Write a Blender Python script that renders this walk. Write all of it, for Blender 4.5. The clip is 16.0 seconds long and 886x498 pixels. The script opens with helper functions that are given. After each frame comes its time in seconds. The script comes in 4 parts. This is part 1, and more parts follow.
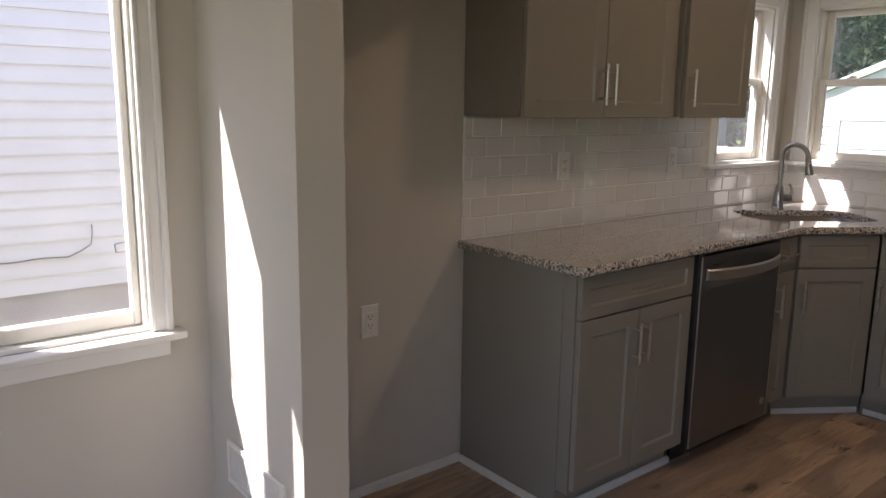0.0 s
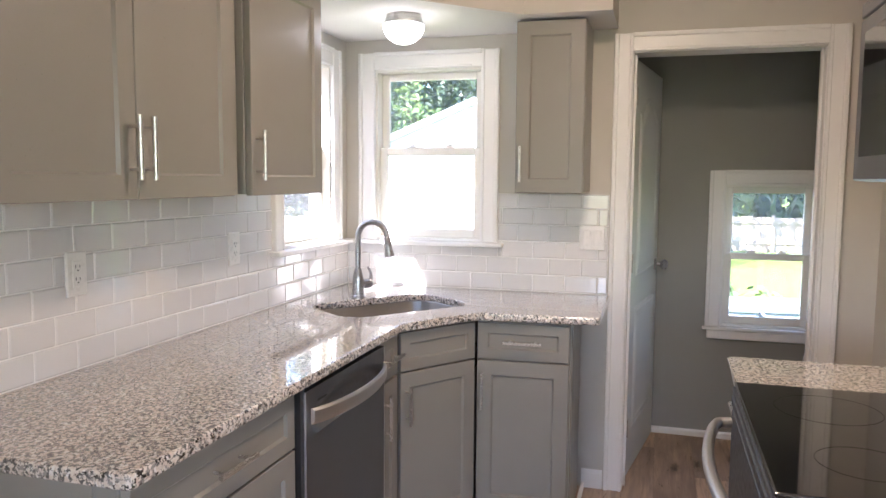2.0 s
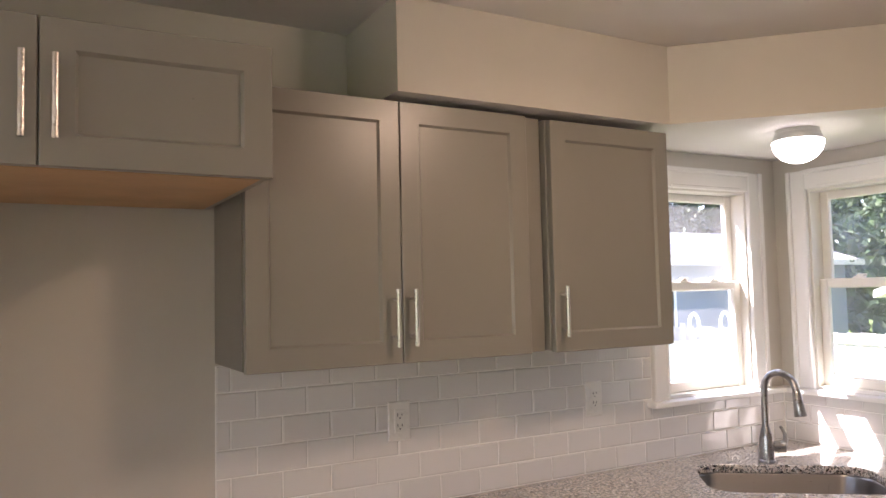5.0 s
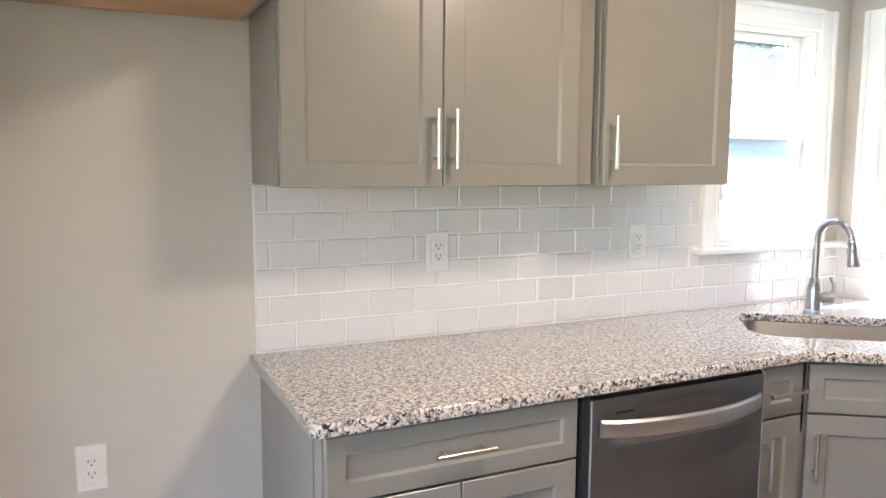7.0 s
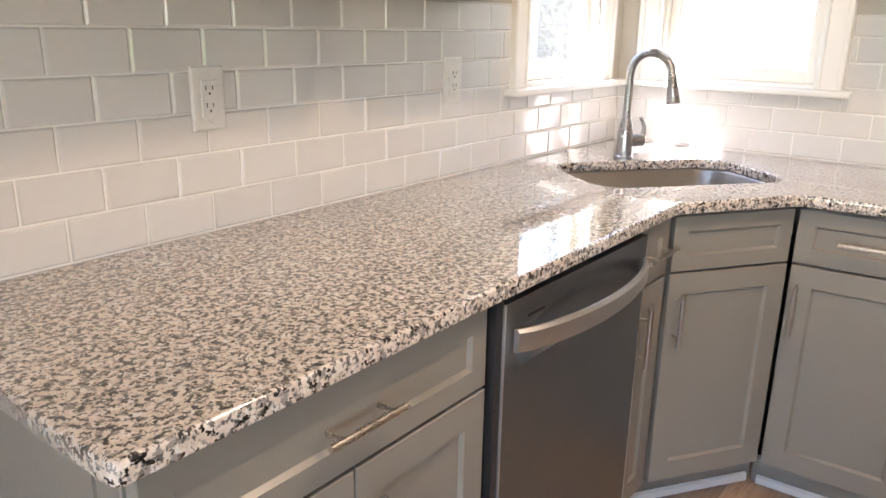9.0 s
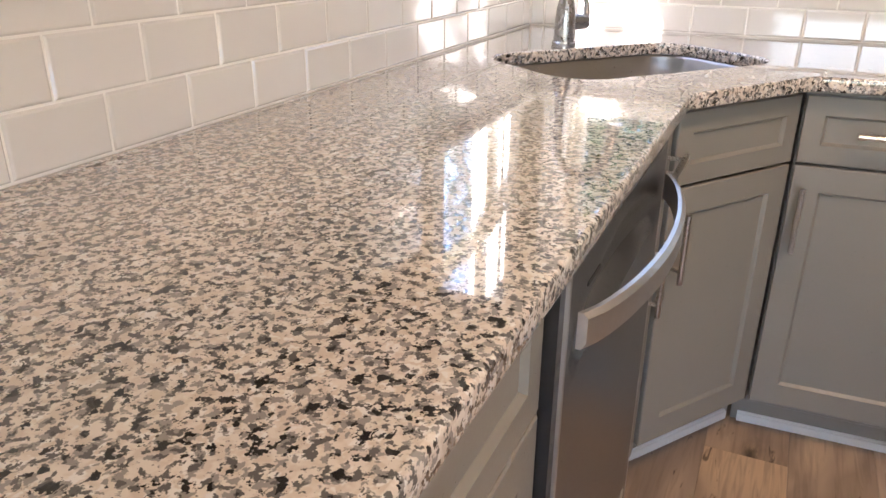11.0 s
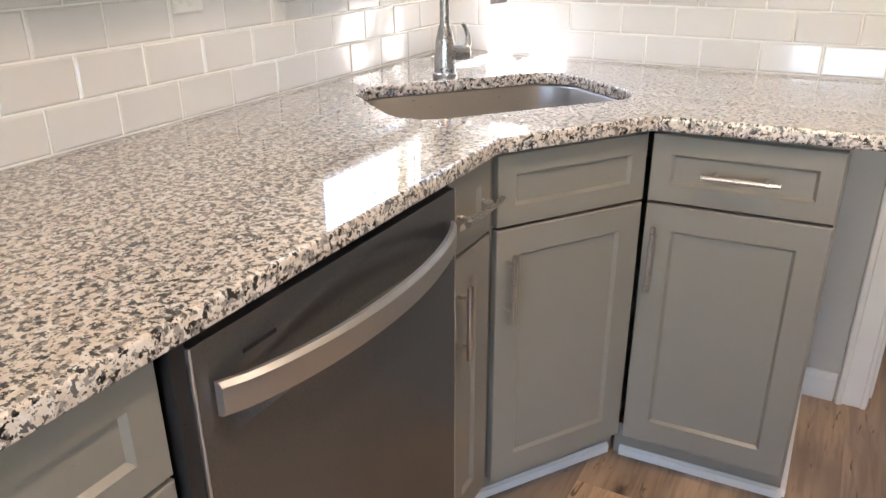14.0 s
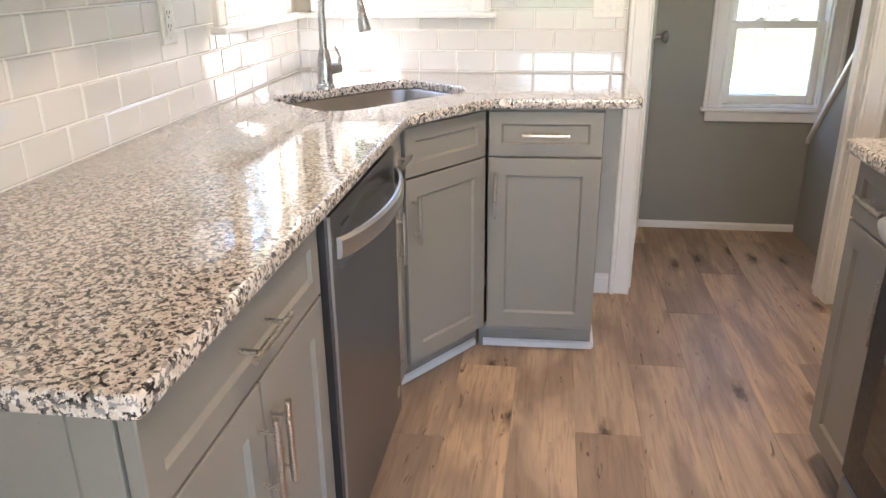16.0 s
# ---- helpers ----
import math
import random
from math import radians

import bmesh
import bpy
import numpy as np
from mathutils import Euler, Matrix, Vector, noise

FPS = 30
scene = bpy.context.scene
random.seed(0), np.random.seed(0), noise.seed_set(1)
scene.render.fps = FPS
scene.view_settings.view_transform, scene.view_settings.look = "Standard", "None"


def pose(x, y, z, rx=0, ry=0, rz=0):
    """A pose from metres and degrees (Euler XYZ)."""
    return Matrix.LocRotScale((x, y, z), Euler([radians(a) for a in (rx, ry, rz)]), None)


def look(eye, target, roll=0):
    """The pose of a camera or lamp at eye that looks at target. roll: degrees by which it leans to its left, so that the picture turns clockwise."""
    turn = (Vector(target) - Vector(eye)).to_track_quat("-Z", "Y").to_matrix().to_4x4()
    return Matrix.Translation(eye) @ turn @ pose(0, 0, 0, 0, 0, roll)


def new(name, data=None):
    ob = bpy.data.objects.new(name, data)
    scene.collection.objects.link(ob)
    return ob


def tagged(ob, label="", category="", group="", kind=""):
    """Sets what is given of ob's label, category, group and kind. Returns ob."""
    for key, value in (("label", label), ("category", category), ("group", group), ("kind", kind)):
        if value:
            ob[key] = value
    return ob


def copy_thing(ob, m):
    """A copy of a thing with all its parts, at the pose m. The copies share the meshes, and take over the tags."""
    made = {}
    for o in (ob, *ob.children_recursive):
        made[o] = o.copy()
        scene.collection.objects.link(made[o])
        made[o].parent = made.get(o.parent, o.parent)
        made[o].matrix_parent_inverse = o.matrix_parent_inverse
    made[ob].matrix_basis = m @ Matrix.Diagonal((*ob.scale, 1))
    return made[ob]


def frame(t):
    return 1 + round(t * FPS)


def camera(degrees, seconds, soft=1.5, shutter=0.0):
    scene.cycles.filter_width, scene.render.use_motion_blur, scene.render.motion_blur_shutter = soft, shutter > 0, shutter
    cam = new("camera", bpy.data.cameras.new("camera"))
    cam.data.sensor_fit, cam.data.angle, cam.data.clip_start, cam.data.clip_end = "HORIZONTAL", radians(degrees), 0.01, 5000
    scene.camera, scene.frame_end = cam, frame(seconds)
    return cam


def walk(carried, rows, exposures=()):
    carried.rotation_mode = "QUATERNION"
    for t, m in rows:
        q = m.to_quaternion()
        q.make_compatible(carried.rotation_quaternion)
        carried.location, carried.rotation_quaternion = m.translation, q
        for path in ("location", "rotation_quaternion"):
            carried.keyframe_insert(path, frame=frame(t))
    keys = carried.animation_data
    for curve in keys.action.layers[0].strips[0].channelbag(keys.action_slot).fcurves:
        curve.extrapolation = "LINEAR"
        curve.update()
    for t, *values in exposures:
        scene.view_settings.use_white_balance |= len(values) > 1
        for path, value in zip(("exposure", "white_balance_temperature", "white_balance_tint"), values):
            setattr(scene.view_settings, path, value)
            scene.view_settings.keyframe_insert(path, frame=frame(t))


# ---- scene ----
cam = camera(61.4, 16.0)
PATH = [
    (0, (0.195, 0.015, 1.41), (1.42, 1.549, 1.034), 0.7),
    (0.5, (0.404, 0.198, 1.43), (1.992, 1.38, 1.14), 1.4),
    (1, (0.575, 0.465, 1.442), (2.384, 1.286, 1.215), 1.3),
    (1.5, (0.742, 0.573, 1.437), (2.631, 1.196, 1.236), 1.0),
    (2, (0.927, 0.666, 1.426), (2.839, 1.223, 1.24), 0.4),
    (2.5, (1.144, 0.731, 1.46), (3.041, 1.344, 1.303), -0.4),
    (3, (1.391, 0.644, 1.488), (3.228, 1.427, 1.376), -0.8),
    (3.5, (1.572, 0.565, 1.522), (3.292, 1.585, 1.479), -1.0),
    (4, (1.628, 0.387, 1.533), (3.153, 1.681, 1.562), -1.2),
    (4.5, (1.597, 0.226, 1.548), (2.864, 1.772, 1.625), -1.5),
    (4.8, (1.565, 0.1, 1.547), (2.636, 1.786, 1.657), -1.6),
    (5, (1.541, 0.079, 1.556), (2.516, 1.822, 1.672), -1.3),
    (5.2, (1.549, 0.025, 1.559), (2.402, 1.83, 1.674), -0.9),
    (7.3, (1.593, 0.199, 1.41), (2.473, 1.971, 1.113), 0.4),
    (7.5, (1.606, 0.255, 1.399), (2.572, 1.972, 1.058), 0.4),
    (8, (1.626, 0.466, 1.353), (2.842, 1.999, 0.943), 0.5),
    (8.2, (1.61, 0.561, 1.353), (2.911, 2.01, 0.901), 0.8),
    (10.3, (1.906, 1.323, 1.197), (3.545, 2.219, 0.483), 0.1),
    (10.5, (1.936, 1.353, 1.191), (3.583, 2.211, 0.449), 0.3),
    (11, (2.008, 1.384, 1.174), (3.685, 2.147, 0.395), 0.4),
    (11.5, (2.065, 1.355, 1.201), (3.76, 2.062, 0.409), 0.6),
    (12, (2.131, 1.269, 1.225), (3.839, 1.955, 0.443), 0.6),
    (12.5, (2.268, 1.157, 1.248), (3.979, 1.858, 0.487), 0.5),
    (13, (2.41, 1.116, 1.237), (4.106, 1.865, 0.488), 0.4),
    (13.5, (2.385, 1.074, 1.233), (4.048, 1.889, 0.477), 0.1),
    (14, (2.209, 1.011, 1.25), (3.83, 1.885, 0.47), -0.3),
    (14.5, (1.966, 1.013, 1.249), (3.578, 1.891, 0.454), -0.9),
    (15, (1.744, 1.017, 1.251), (3.385, 1.836, 0.454), -1.6),
    (15.5, (1.543, 1.049, 1.265), (3.265, 1.704, 0.485), -1.7),
    (16, (1.401, 1.146, 1.297), (3.251, 1.419, 0.587), -0.6),
]
EXPOSURES = [
    (0, 1.70, 6450, 20), (0.5, 2.42, 6150, 21), (1, 3.15, 5850, 20), (1.5, 3.35, 5750, 20), (2.5, 3.28, 5750, 19), (3.5, 2.84, 5850, 19), (4, 2.64, 6000, 20), (5, 2.78, 6350, 25), (6.2, 3.4, 6000, 18),
    (7.3, 3.95, 5500, 15), (8.2, 3.82, 6050, 18), (10.5, 3.38, 6250, 18), (11, 3.42, 6300, 19), (12.5, 3.46, 5900, 18), (13.5, 3.48, 5750, 13), (14, 3.60, 6000, 14), (14.5, 3.62, 6150, 15), (15, 3.72, 6450, 18), (16, 3.76, 6050, 15)]
walk(cam, [(t, look(eye, target, roll)) for t, eye, target, roll in PATH], EXPOSURES)

# ---- light ----
SUN = Vector((1.0, -0.80, -1.55)).normalized()
world = bpy.data.worlds.new("sky")
scene.world = world
world.use_nodes = True
wn = world.node_tree
sky = wn.nodes.new("ShaderNodeTexSky")
sky.sky_type, sky.sun_disc = "NISHITA", False
sky.sun_elevation = math.asin(-SUN.z)
sky.sun_rotation = math.atan2(-SUN.x, -SUN.y)
wn.links.new(sky.outputs[0], wn.nodes["Background"].inputs[0])
wn.nodes["Background"].inputs[1].default_value = 0.15
sun = new("sun", bpy.data.lights.new("sun", "SUN"))
sun.data.energy, sun.data.angle, sun.data.color = 4.6, radians(0.5), (1.0, 0.95, 0.88)
sun.matrix_world = look((0, 0, 12), Vector((0, 0, 12)) + SUN)


# ---- materials ----
def nodes_of(name):
    m = bpy.data.materials.new(name)
    m.use_nodes = True
    nt = m.node_tree
    return m, nt, nt.nodes["Principled BSDF"]


def ramp(nt, fac, stops, hard=False):
    r = nt.nodes.new("ShaderNodeValToRGB")
    e = r.color_ramp.elements
    while len(e) < len(stops):
        e.new(0.5)
    for k, (p, c) in zip(e, stops):
        k.position, k.color = p, (*c, 1) if len(c) == 3 else (c[0], c[0], c[0], 1)
    if hard:
        r.color_ramp.interpolation = "CONSTANT"
    nt.links.new(fac, r.inputs[0])
    return r.outputs[0]


def tex(nt, kind, scale, detail=3.0, stretch=(1, 1, 1), rough=0.55):
    co = nt.nodes.new("ShaderNodeTexCoord")
    mp = nt.nodes.new("ShaderNodeMapping")
    mp.inputs["Scale"].default_value = stretch
    nt.links.new(co.outputs["Object"], mp.inputs[0])
    n = nt.nodes.new("ShaderNodeTexNoise" if kind == "noise" else "ShaderNodeTexVoronoi")
    n.inputs["Scale"].default_value = scale
    if kind == "noise":
        n.inputs["Detail"].default_value, n.inputs["Roughness"].default_value = detail, rough
    nt.links.new(mp.outputs[0], n.inputs["Vector"])
    return n


def mixed(nt, fac, a, b, mode="MIX"):
    m = nt.nodes.new("ShaderNodeMix")
    m.data_type, m.blend_type = "RGBA", mode
    for sock, v in ((m.inputs[0], fac), (m.inputs[6], a), (m.inputs[7], b)):
        if isinstance(v, bpy.types.NodeSocket):
            nt.links.new(v, sock)
        elif isinstance(v, (int, float)):
            sock.default_value = v
        else:
            sock.default_value = (*v, 1)
    return m.outputs[2]


def bump(nt, bsdf, height, strength, dist):
    b = nt.nodes.new("ShaderNodeBump")
    b.inputs["Strength"].default_value, b.inputs["Distance"].default_value = strength, dist
    nt.links.new(height, b.inputs["Height"])
    nt.links.new(b.outputs[0], bsdf.inputs["Normal"])


def mat(name, color, rough=0.5, metal=0.0, vary=0.06, scale=3.0, grain=60.0, relief=0.0, stretch=(1, 1, 1), coat=0.0, spread=0.08):
    """A plain surface with large uneven tone, fine grain, uneven gloss and slight relief."""
    m, nt, b = nodes_of(name)
    big = tex(nt, "noise", scale, 4)
    fine = tex(nt, "noise", grain, 3, stretch)
    lo = tuple(c * (1 - vary) for c in color)
    hi = tuple(min(1, c * (1 + vary)) for c in color)
    c1 = ramp(nt, big.outputs[0], [(0.3, lo), (0.7, hi)])
    c2 = mixed(nt, 0.0 if metal > 0.5 else vary * 1.5, c1, fine.outputs["Color"], "SOFT_LIGHT")
    nt.links.new(c2, b.inputs["Base Color"])
    nt.links.new(ramp(nt, fine.outputs[0], [(0.25, (max(0.02, rough - spread),)), (0.75, (min(1, rough + spread),))]), b.inputs["Roughness"])
    b.inputs["Metallic"].default_value = metal
    b.inputs["Coat Weight"].default_value = coat
    if relief:
        bump(nt, b, fine.outputs[0], 0.4, relief)
    return m


PAINT = mat("cabinet_paint", (0.250, 0.236, 0.207), 0.31, vary=0.03, grain=180, relief=0.00005, spread=0.04)
WALL = mat("wall_paint", (0.572, 0.541, 0.48), 0.75, vary=0.03, grain=260, relief=0.0006)
MUD = mat("grey_wall_paint", (0.30, 0.30, 0.27), 0.75, vary=0.03, grain=260, relief=0.0006)
CEIL = mat("ceiling_paint", (0.78, 0.76, 0.72), 0.8, vary=0.02, grain=200, relief=0.0005)
TRIM = mat("white_trim_paint", (0.80, 0.79, 0.76), 0.35, vary=0.03, grain=120, relief=0.0002)
DOORP = mat("door_paint", (0.74, 0.75, 0.71), 0.35, vary=0.03, grain=120, relief=0.0002)
VINYL = mat("window_vinyl", (0.80, 0.78, 0.72), 0.35, vary=0.03)
GROUT = mat("grout", (0.84, 0.83, 0.80), 0.8, vary=0.06, grain=300, relief=0.0004)
NICKEL = mat("brushed_nickel", (0.60, 0.57, 0.53), 0.28, 1.0, vary=0.04, grain=200, stretch=(1, 1, 12))
FAUCET = mat("faucet_steel", (0.40, 0.39, 0.385), 0.30, 1.0, vary=0.04, grain=200)
STEEL = mat("sink_steel", (0.40, 0.395, 0.39), 0.34, 1.0, vary=0.03, grain=160, stretch=(1, 12, 1))
DARKSTEEL = mat("black_stainless", (0.20, 0.203, 0.212), 0.32, 0.85, vary=0.05, grain=120, stretch=(14, 1, 1))
HANDLESTEEL = mat("handle_steel", (0.58, 0.575, 0.57), 0.38, 0.95, vary=0.02, grain=160)
# Black plastic parts; also the shade strip in the dishwasher's side gap.
BLACK = mat("black_plastic_and_shade", (0.02, 0.02, 0.022), 0.35, vary=0.1)
BURNER = mat("burner_print", (0.012, 0.012, 0.013), 0.09)
GLASSTOP = mat("black_glass", (0.008, 0.008, 0.009), 0.06, vary=0.05, coat=0.5, spread=0.02)
PLATE = mat("plate_plastic", (0.80, 0.78, 0.74), 0.3, vary=0.02)
RAWPLY = mat("raw_birch_ply", (0.55, 0.36, 0.19), 0.6, vary=0.12, scale=6, grain=40, stretch=(1, 14, 1), relief=0.0003)
PAPER = mat("paper", (0.80, 0.74, 0.60), 0.7, vary=0.03)
INK = mat("black_ink", (0.02, 0.02, 0.02), 0.6)
ORANGE = mat("orange_sticker", (0.6, 0.22, 0.08), 0.6)
BRASS = mat("hinge_metal", (0.42, 0.36, 0.30), 0.35, 1.0)
CONCRETE = mat("foundation", (0.33, 0.31, 0.29), 0.9, vary=0.15, scale=2, grain=40, relief=0.003)
SIDING = mat("white_siding", (0.60, 0.595, 0.60), 0.5, vary=0.04, grain=60, relief=0.0004, stretch=(1, 8, 8))
SHINGLE = mat("roof_shingle", (0.16, 0.155, 0.15), 0.9, vary=0.2, grain=30, relief=0.004)
SUBFLOOR = mat("subfloor", (0.10, 0.065, 0.04), 0.8)
FENCEW = mat("weathered_fence", (0.30, 0.24, 0.19), 0.85, vary=0.18, scale=2, grain=30, stretch=(6, 6, 1), relief=0.002)
FENCEP = mat("pale_fence", (0.62, 0.58, 0.54), 0.8, vary=0.12, scale=2, grain=30, stretch=(6, 6, 1), relief=0.002)
BARK = mat("bark", (0.10, 0.075, 0.055), 0.9, vary=0.3, scale=4, grain=25, stretch=(3, 3, 0.6), relief=0.01)
# Shade on the far house's wall is put into this grey-blue.
SHADEWALL = mat("shaded_siding", (0.24, 0.27, 0.31), 0.6, vary=0.06, grain=40, relief=0.001)
CORD = mat("cord", (0.12, 0.10, 0.09), 0.7)
GREYBIN = mat("grey_plastic", (0.35, 0.40, 0.44), 0.5, vary=0.08)


def tile_material():
    m, nt, b = nodes_of("glazed_tile")
    info = nt.nodes.new("ShaderNodeObjectInfo")
    n = tex(nt, "noise", 14, 2)
    base = ramp(nt, info.outputs["Random"], [(0.0, (0.70, 0.685, 0.665)), (1.0, (0.75, 0.735, 0.715))])
    nt.links.new(mixed(nt, 0.05, base, n.outputs["Color"], "SOFT_LIGHT"), b.inputs["Base Color"])
    nt.links.new(ramp(nt, n.outputs[0], [(0.3, (0.10,)), (0.7, (0.17,))]), b.inputs["Roughness"])
    b.inputs["Coat Weight"].default_value = 0.9
    b.inputs["Coat Roughness"].default_value = 0.06
    bump(nt, b, n.outputs[0], 0.12, 0.0008)
    return m


def granite_material():
    m, nt, b = nodes_of("granite")
    co = nt.nodes.new("ShaderNodeTexCoord")
    warp = nt.nodes.new("ShaderNodeTexNoise")
    warp.inputs["Scale"].default_value, warp.inputs["Detail"].default_value = 120, 2
    nt.links.new(co.outputs["Object"], warp.inputs["Vector"])
    vm = nt.nodes.new("ShaderNodeVectorMath")
    vm.operation = "MULTIPLY_ADD"
    vm.inputs[1].default_value = (0.004, 0.004, 0.004)
    nt.links.new(warp.outputs["Color"], vm.inputs[0])
    nt.links.new(co.outputs["Object"], vm.inputs[2])

    def grains(scale, detail, lo, hi, shift):
        mp = nt.nodes.new("ShaderNodeMapping")
        mp.inputs["Location"].default_value = (shift, shift * 2, 0)
        nt.links.new(vm.outputs[0], mp.inputs[0])
        n = nt.nodes.new("ShaderNodeTexNoise")
        n.inputs["Scale"].default_value, n.inputs["Detail"].default_value, n.inputs["Roughness"].default_value = scale, detail, 0.62
        nt.links.new(mp.outputs[0], n.inputs["Vector"])
        return ramp(nt, n.outputs[0], [(lo, (0.0,)), (hi, (1.0,))])

    c = mixed(nt, grains(72, 2, 0.45, 0.55, 1.3), (0.74, 0.675, 0.60), (0.65, 0.565, 0.485))
    c = mixed(nt, grains(90, 2, 0.56, 0.62, 4.1), c, (0.79, 0.765, 0.725))
    c = mixed(nt, grains(96, 3, 0.535, 0.562, 2.2), c, (0.32, 0.30, 0.28))
    c = mixed(nt, grains(120, 3, 0.55, 0.575, 7.7), c, (0.135, 0.13, 0.125))
    c = mixed(nt, grains(92, 3, 0.582, 0.600, 9.4), c, (0.022, 0.021, 0.022))
    nt.links.new(c, b.inputs["Base Color"])
    b.inputs["Roughness"].default_value = 0.06
    b.inputs["Coat Weight"].default_value = 0.9
    b.inputs["Coat Roughness"].default_value = 0.02
    fine = tex(nt, "noise", 30, 2)
    bump(nt, b, fine.outputs[0], 0.02, 0.0006)
    return m


def plank_material():
    m, nt, b = nodes_of("vinyl_plank")
    info = nt.nodes.new("ShaderNodeObjectInfo")
    co = nt.nodes.new("ShaderNodeTexCoord")
    off = nt.nodes.new("ShaderNodeVectorMath")
    off.operation = "MULTIPLY_ADD"
    cx = nt.nodes.new("ShaderNodeCombineXYZ")
    for s in cx.inputs:
        nt.links.new(info.outputs["Random"], s)
    off.inputs[1].default_value = (37, 91, 13)
    nt.links.new(cx.outputs[0], off.inputs[0])
    nt.links.new(co.outputs["Object"], off.inputs[2])
    def n(scale, stretch, detail=4.0, dist=0.0):
        mp = nt.nodes.new("ShaderNodeMapping")
        mp.inputs["Scale"].default_value = stretch
        nt.links.new(off.outputs[0], mp.inputs[0])
        t = nt.nodes.new("ShaderNodeTexNoise")
        t.inputs["Scale"].default_value, t.inputs["Detail"].default_value, t.inputs["Distortion"].default_value = scale, detail, dist
        nt.links.new(mp.outputs[0], t.inputs["Vector"])
        return t.outputs[0]
    tone = ramp(nt, info.outputs["Random"], [(0.0, (0.31, 0.225, 0.165)), (0.25, (0.66, 0.465, 0.30)), (0.45, (0.29, 0.222, 0.178)), (0.7, (0.74, 0.54, 0.36)), (0.85, (0.34, 0.26, 0.202)), (1.0, (0.62, 0.44, 0.285))])
    band = n(2.2, (0.7, 6, 1), 4, 1.5)
    wide = n(1.3, (1.0, 3.5, 1), 3, 0.8)
    grain = n(12, (0.45, 6, 1), 5, 0.8)
    c = mixed(nt, ramp(nt, band, [(0.42, (0.0,)), (0.68, (0.5,))]), tone, (0.64, 0.46, 0.305))
    c = mixed(nt, ramp(nt, wide, [(0.46, (0.0,)), (0.62, (0.62,))]), c, (0.215, 0.160, 0.128))
    c = mixed(nt, ramp(nt, grain, [(0.36, (0.4,)), (0.54, (0.0,))]), c, (0.19, 0.13, 0.09))
    mp = nt.nodes.new("ShaderNodeMapping")
    mp.inputs["Scale"].default_value = (2.6, 7.5, 1)
    nt.links.new(off.outputs[0], mp.inputs[0])
    kv = nt.nodes.new("ShaderNodeTexVoronoi")
    kv.inputs["Scale"].default_value = 1.0
    kv.voronoi_dimensions = "2D"
    wob = nt.nodes.new("ShaderNodeMix")
    wob.data_type = "VECTOR"
    wn2 = nt.nodes.new("ShaderNodeTexNoise")
    wn2.inputs["Scale"].default_value = 9
    nt.links.new(mp.outputs[0], wn2.inputs["Vector"])
    wob.inputs[0].default_value = 0.22
    nt.links.new(mp.outputs[0], wob.inputs[4])
    nt.links.new(wn2.outputs["Color"], wob.inputs[5])
    nt.links.new(wob.outputs[1], kv.inputs["Vector"])
    c = mixed(nt, mixed(nt, ramp(nt, kv.outputs["Color"], [(0.0, (0.0,)), (0.56, (0.0,)), (0.60, (1.0,))]), (0.0, 0.0, 0.0), ramp(nt, kv.outputs["Distance"], [(0.03, (0.95,)), (0.075, (0.7,)), (0.12, (0.28,)), (0.22, (0.0,))])), c, (0.055, 0.034, 0.022))
    crack = n(5, (1.6, 9, 1), 3, 1.2)
    c = mixed(nt, ramp(nt, crack, [(0.66, (0.0,)), (0.72, (0.8,))]), c, (0.07, 0.043, 0.028))
    nt.links.new(c, b.inputs["Base Color"])
    nt.links.new(ramp(nt, grain, [(0.3, (0.42,)), (0.7, (0.56,))]), b.inputs["Roughness"])
    bump(nt, b, grain, 0.25, 0.0008)
    return m


def leaf_material(name, lo, hi):
    m, nt, b = nodes_of(name)
    g = nt.nodes.new("ShaderNodeNewGeometry")
    nt.links.new(ramp(nt, g.outputs["Random Per Island"], [(0.0, lo), (1.0, hi)]), b.inputs["Base Color"])
    b.inputs["Roughness"].default_value = 0.55
    b.inputs["Transmission Weight"].default_value = 0.0
    b.inputs["Subsurface Weight"].default_value = 0.0
    return m


def glass_material():
    m, nt, b = nodes_of("window_glass")
    out = nt.nodes["Material Output"]
    clear = nt.nodes.new("ShaderNodeBsdfTransparent")
    gloss = nt.nodes.new("ShaderNodeBsdfGlossy")
    gloss.inputs["Roughness"].default_value = 0.02
    film = nt.nodes.new("ShaderNodeBsdfTranslucent")
    fr = nt.nodes.new("ShaderNodeLayerWeight")
    grazing = ramp(nt, fr.outputs["Facing"], [(0.0, (0.03,)), (0.6, (0.05,)), (0.85, (0.20,)), (1.0, (0.9,))])
    dust = tex(nt, "noise", 5, 4)
    d = nt.nodes.new("ShaderNodeMixShader")
    nt.links.new(ramp(nt, dust.outputs[0], [(0.3, (0.04,)), (0.75, (0.08,))]), d.inputs[0])
    nt.links.new(clear.outputs[0], d.inputs[1])
    nt.links.new(film.outputs[0], d.inputs[2])
    mx = nt.nodes.new("ShaderNodeMixShader")
    nt.links.new(grazing, mx.inputs[0])
    nt.links.new(d.outputs[0], mx.inputs[1])
    nt.links.new(gloss.outputs[0], mx.inputs[2])
    nt.links.new(mx.outputs[0], out.inputs[0])
    return m


def glow_material(name, color, strength):
    m, nt, b = nodes_of(name)
    b.inputs["Base Color"].default_value = (0.85, 0.84, 0.80, 1)
    b.inputs["Roughness"].default_value = 0.25
    b.inputs["Emission Color"].default_value = (*color, 1)
    b.inputs["Emission Strength"].default_value = strength
    return m


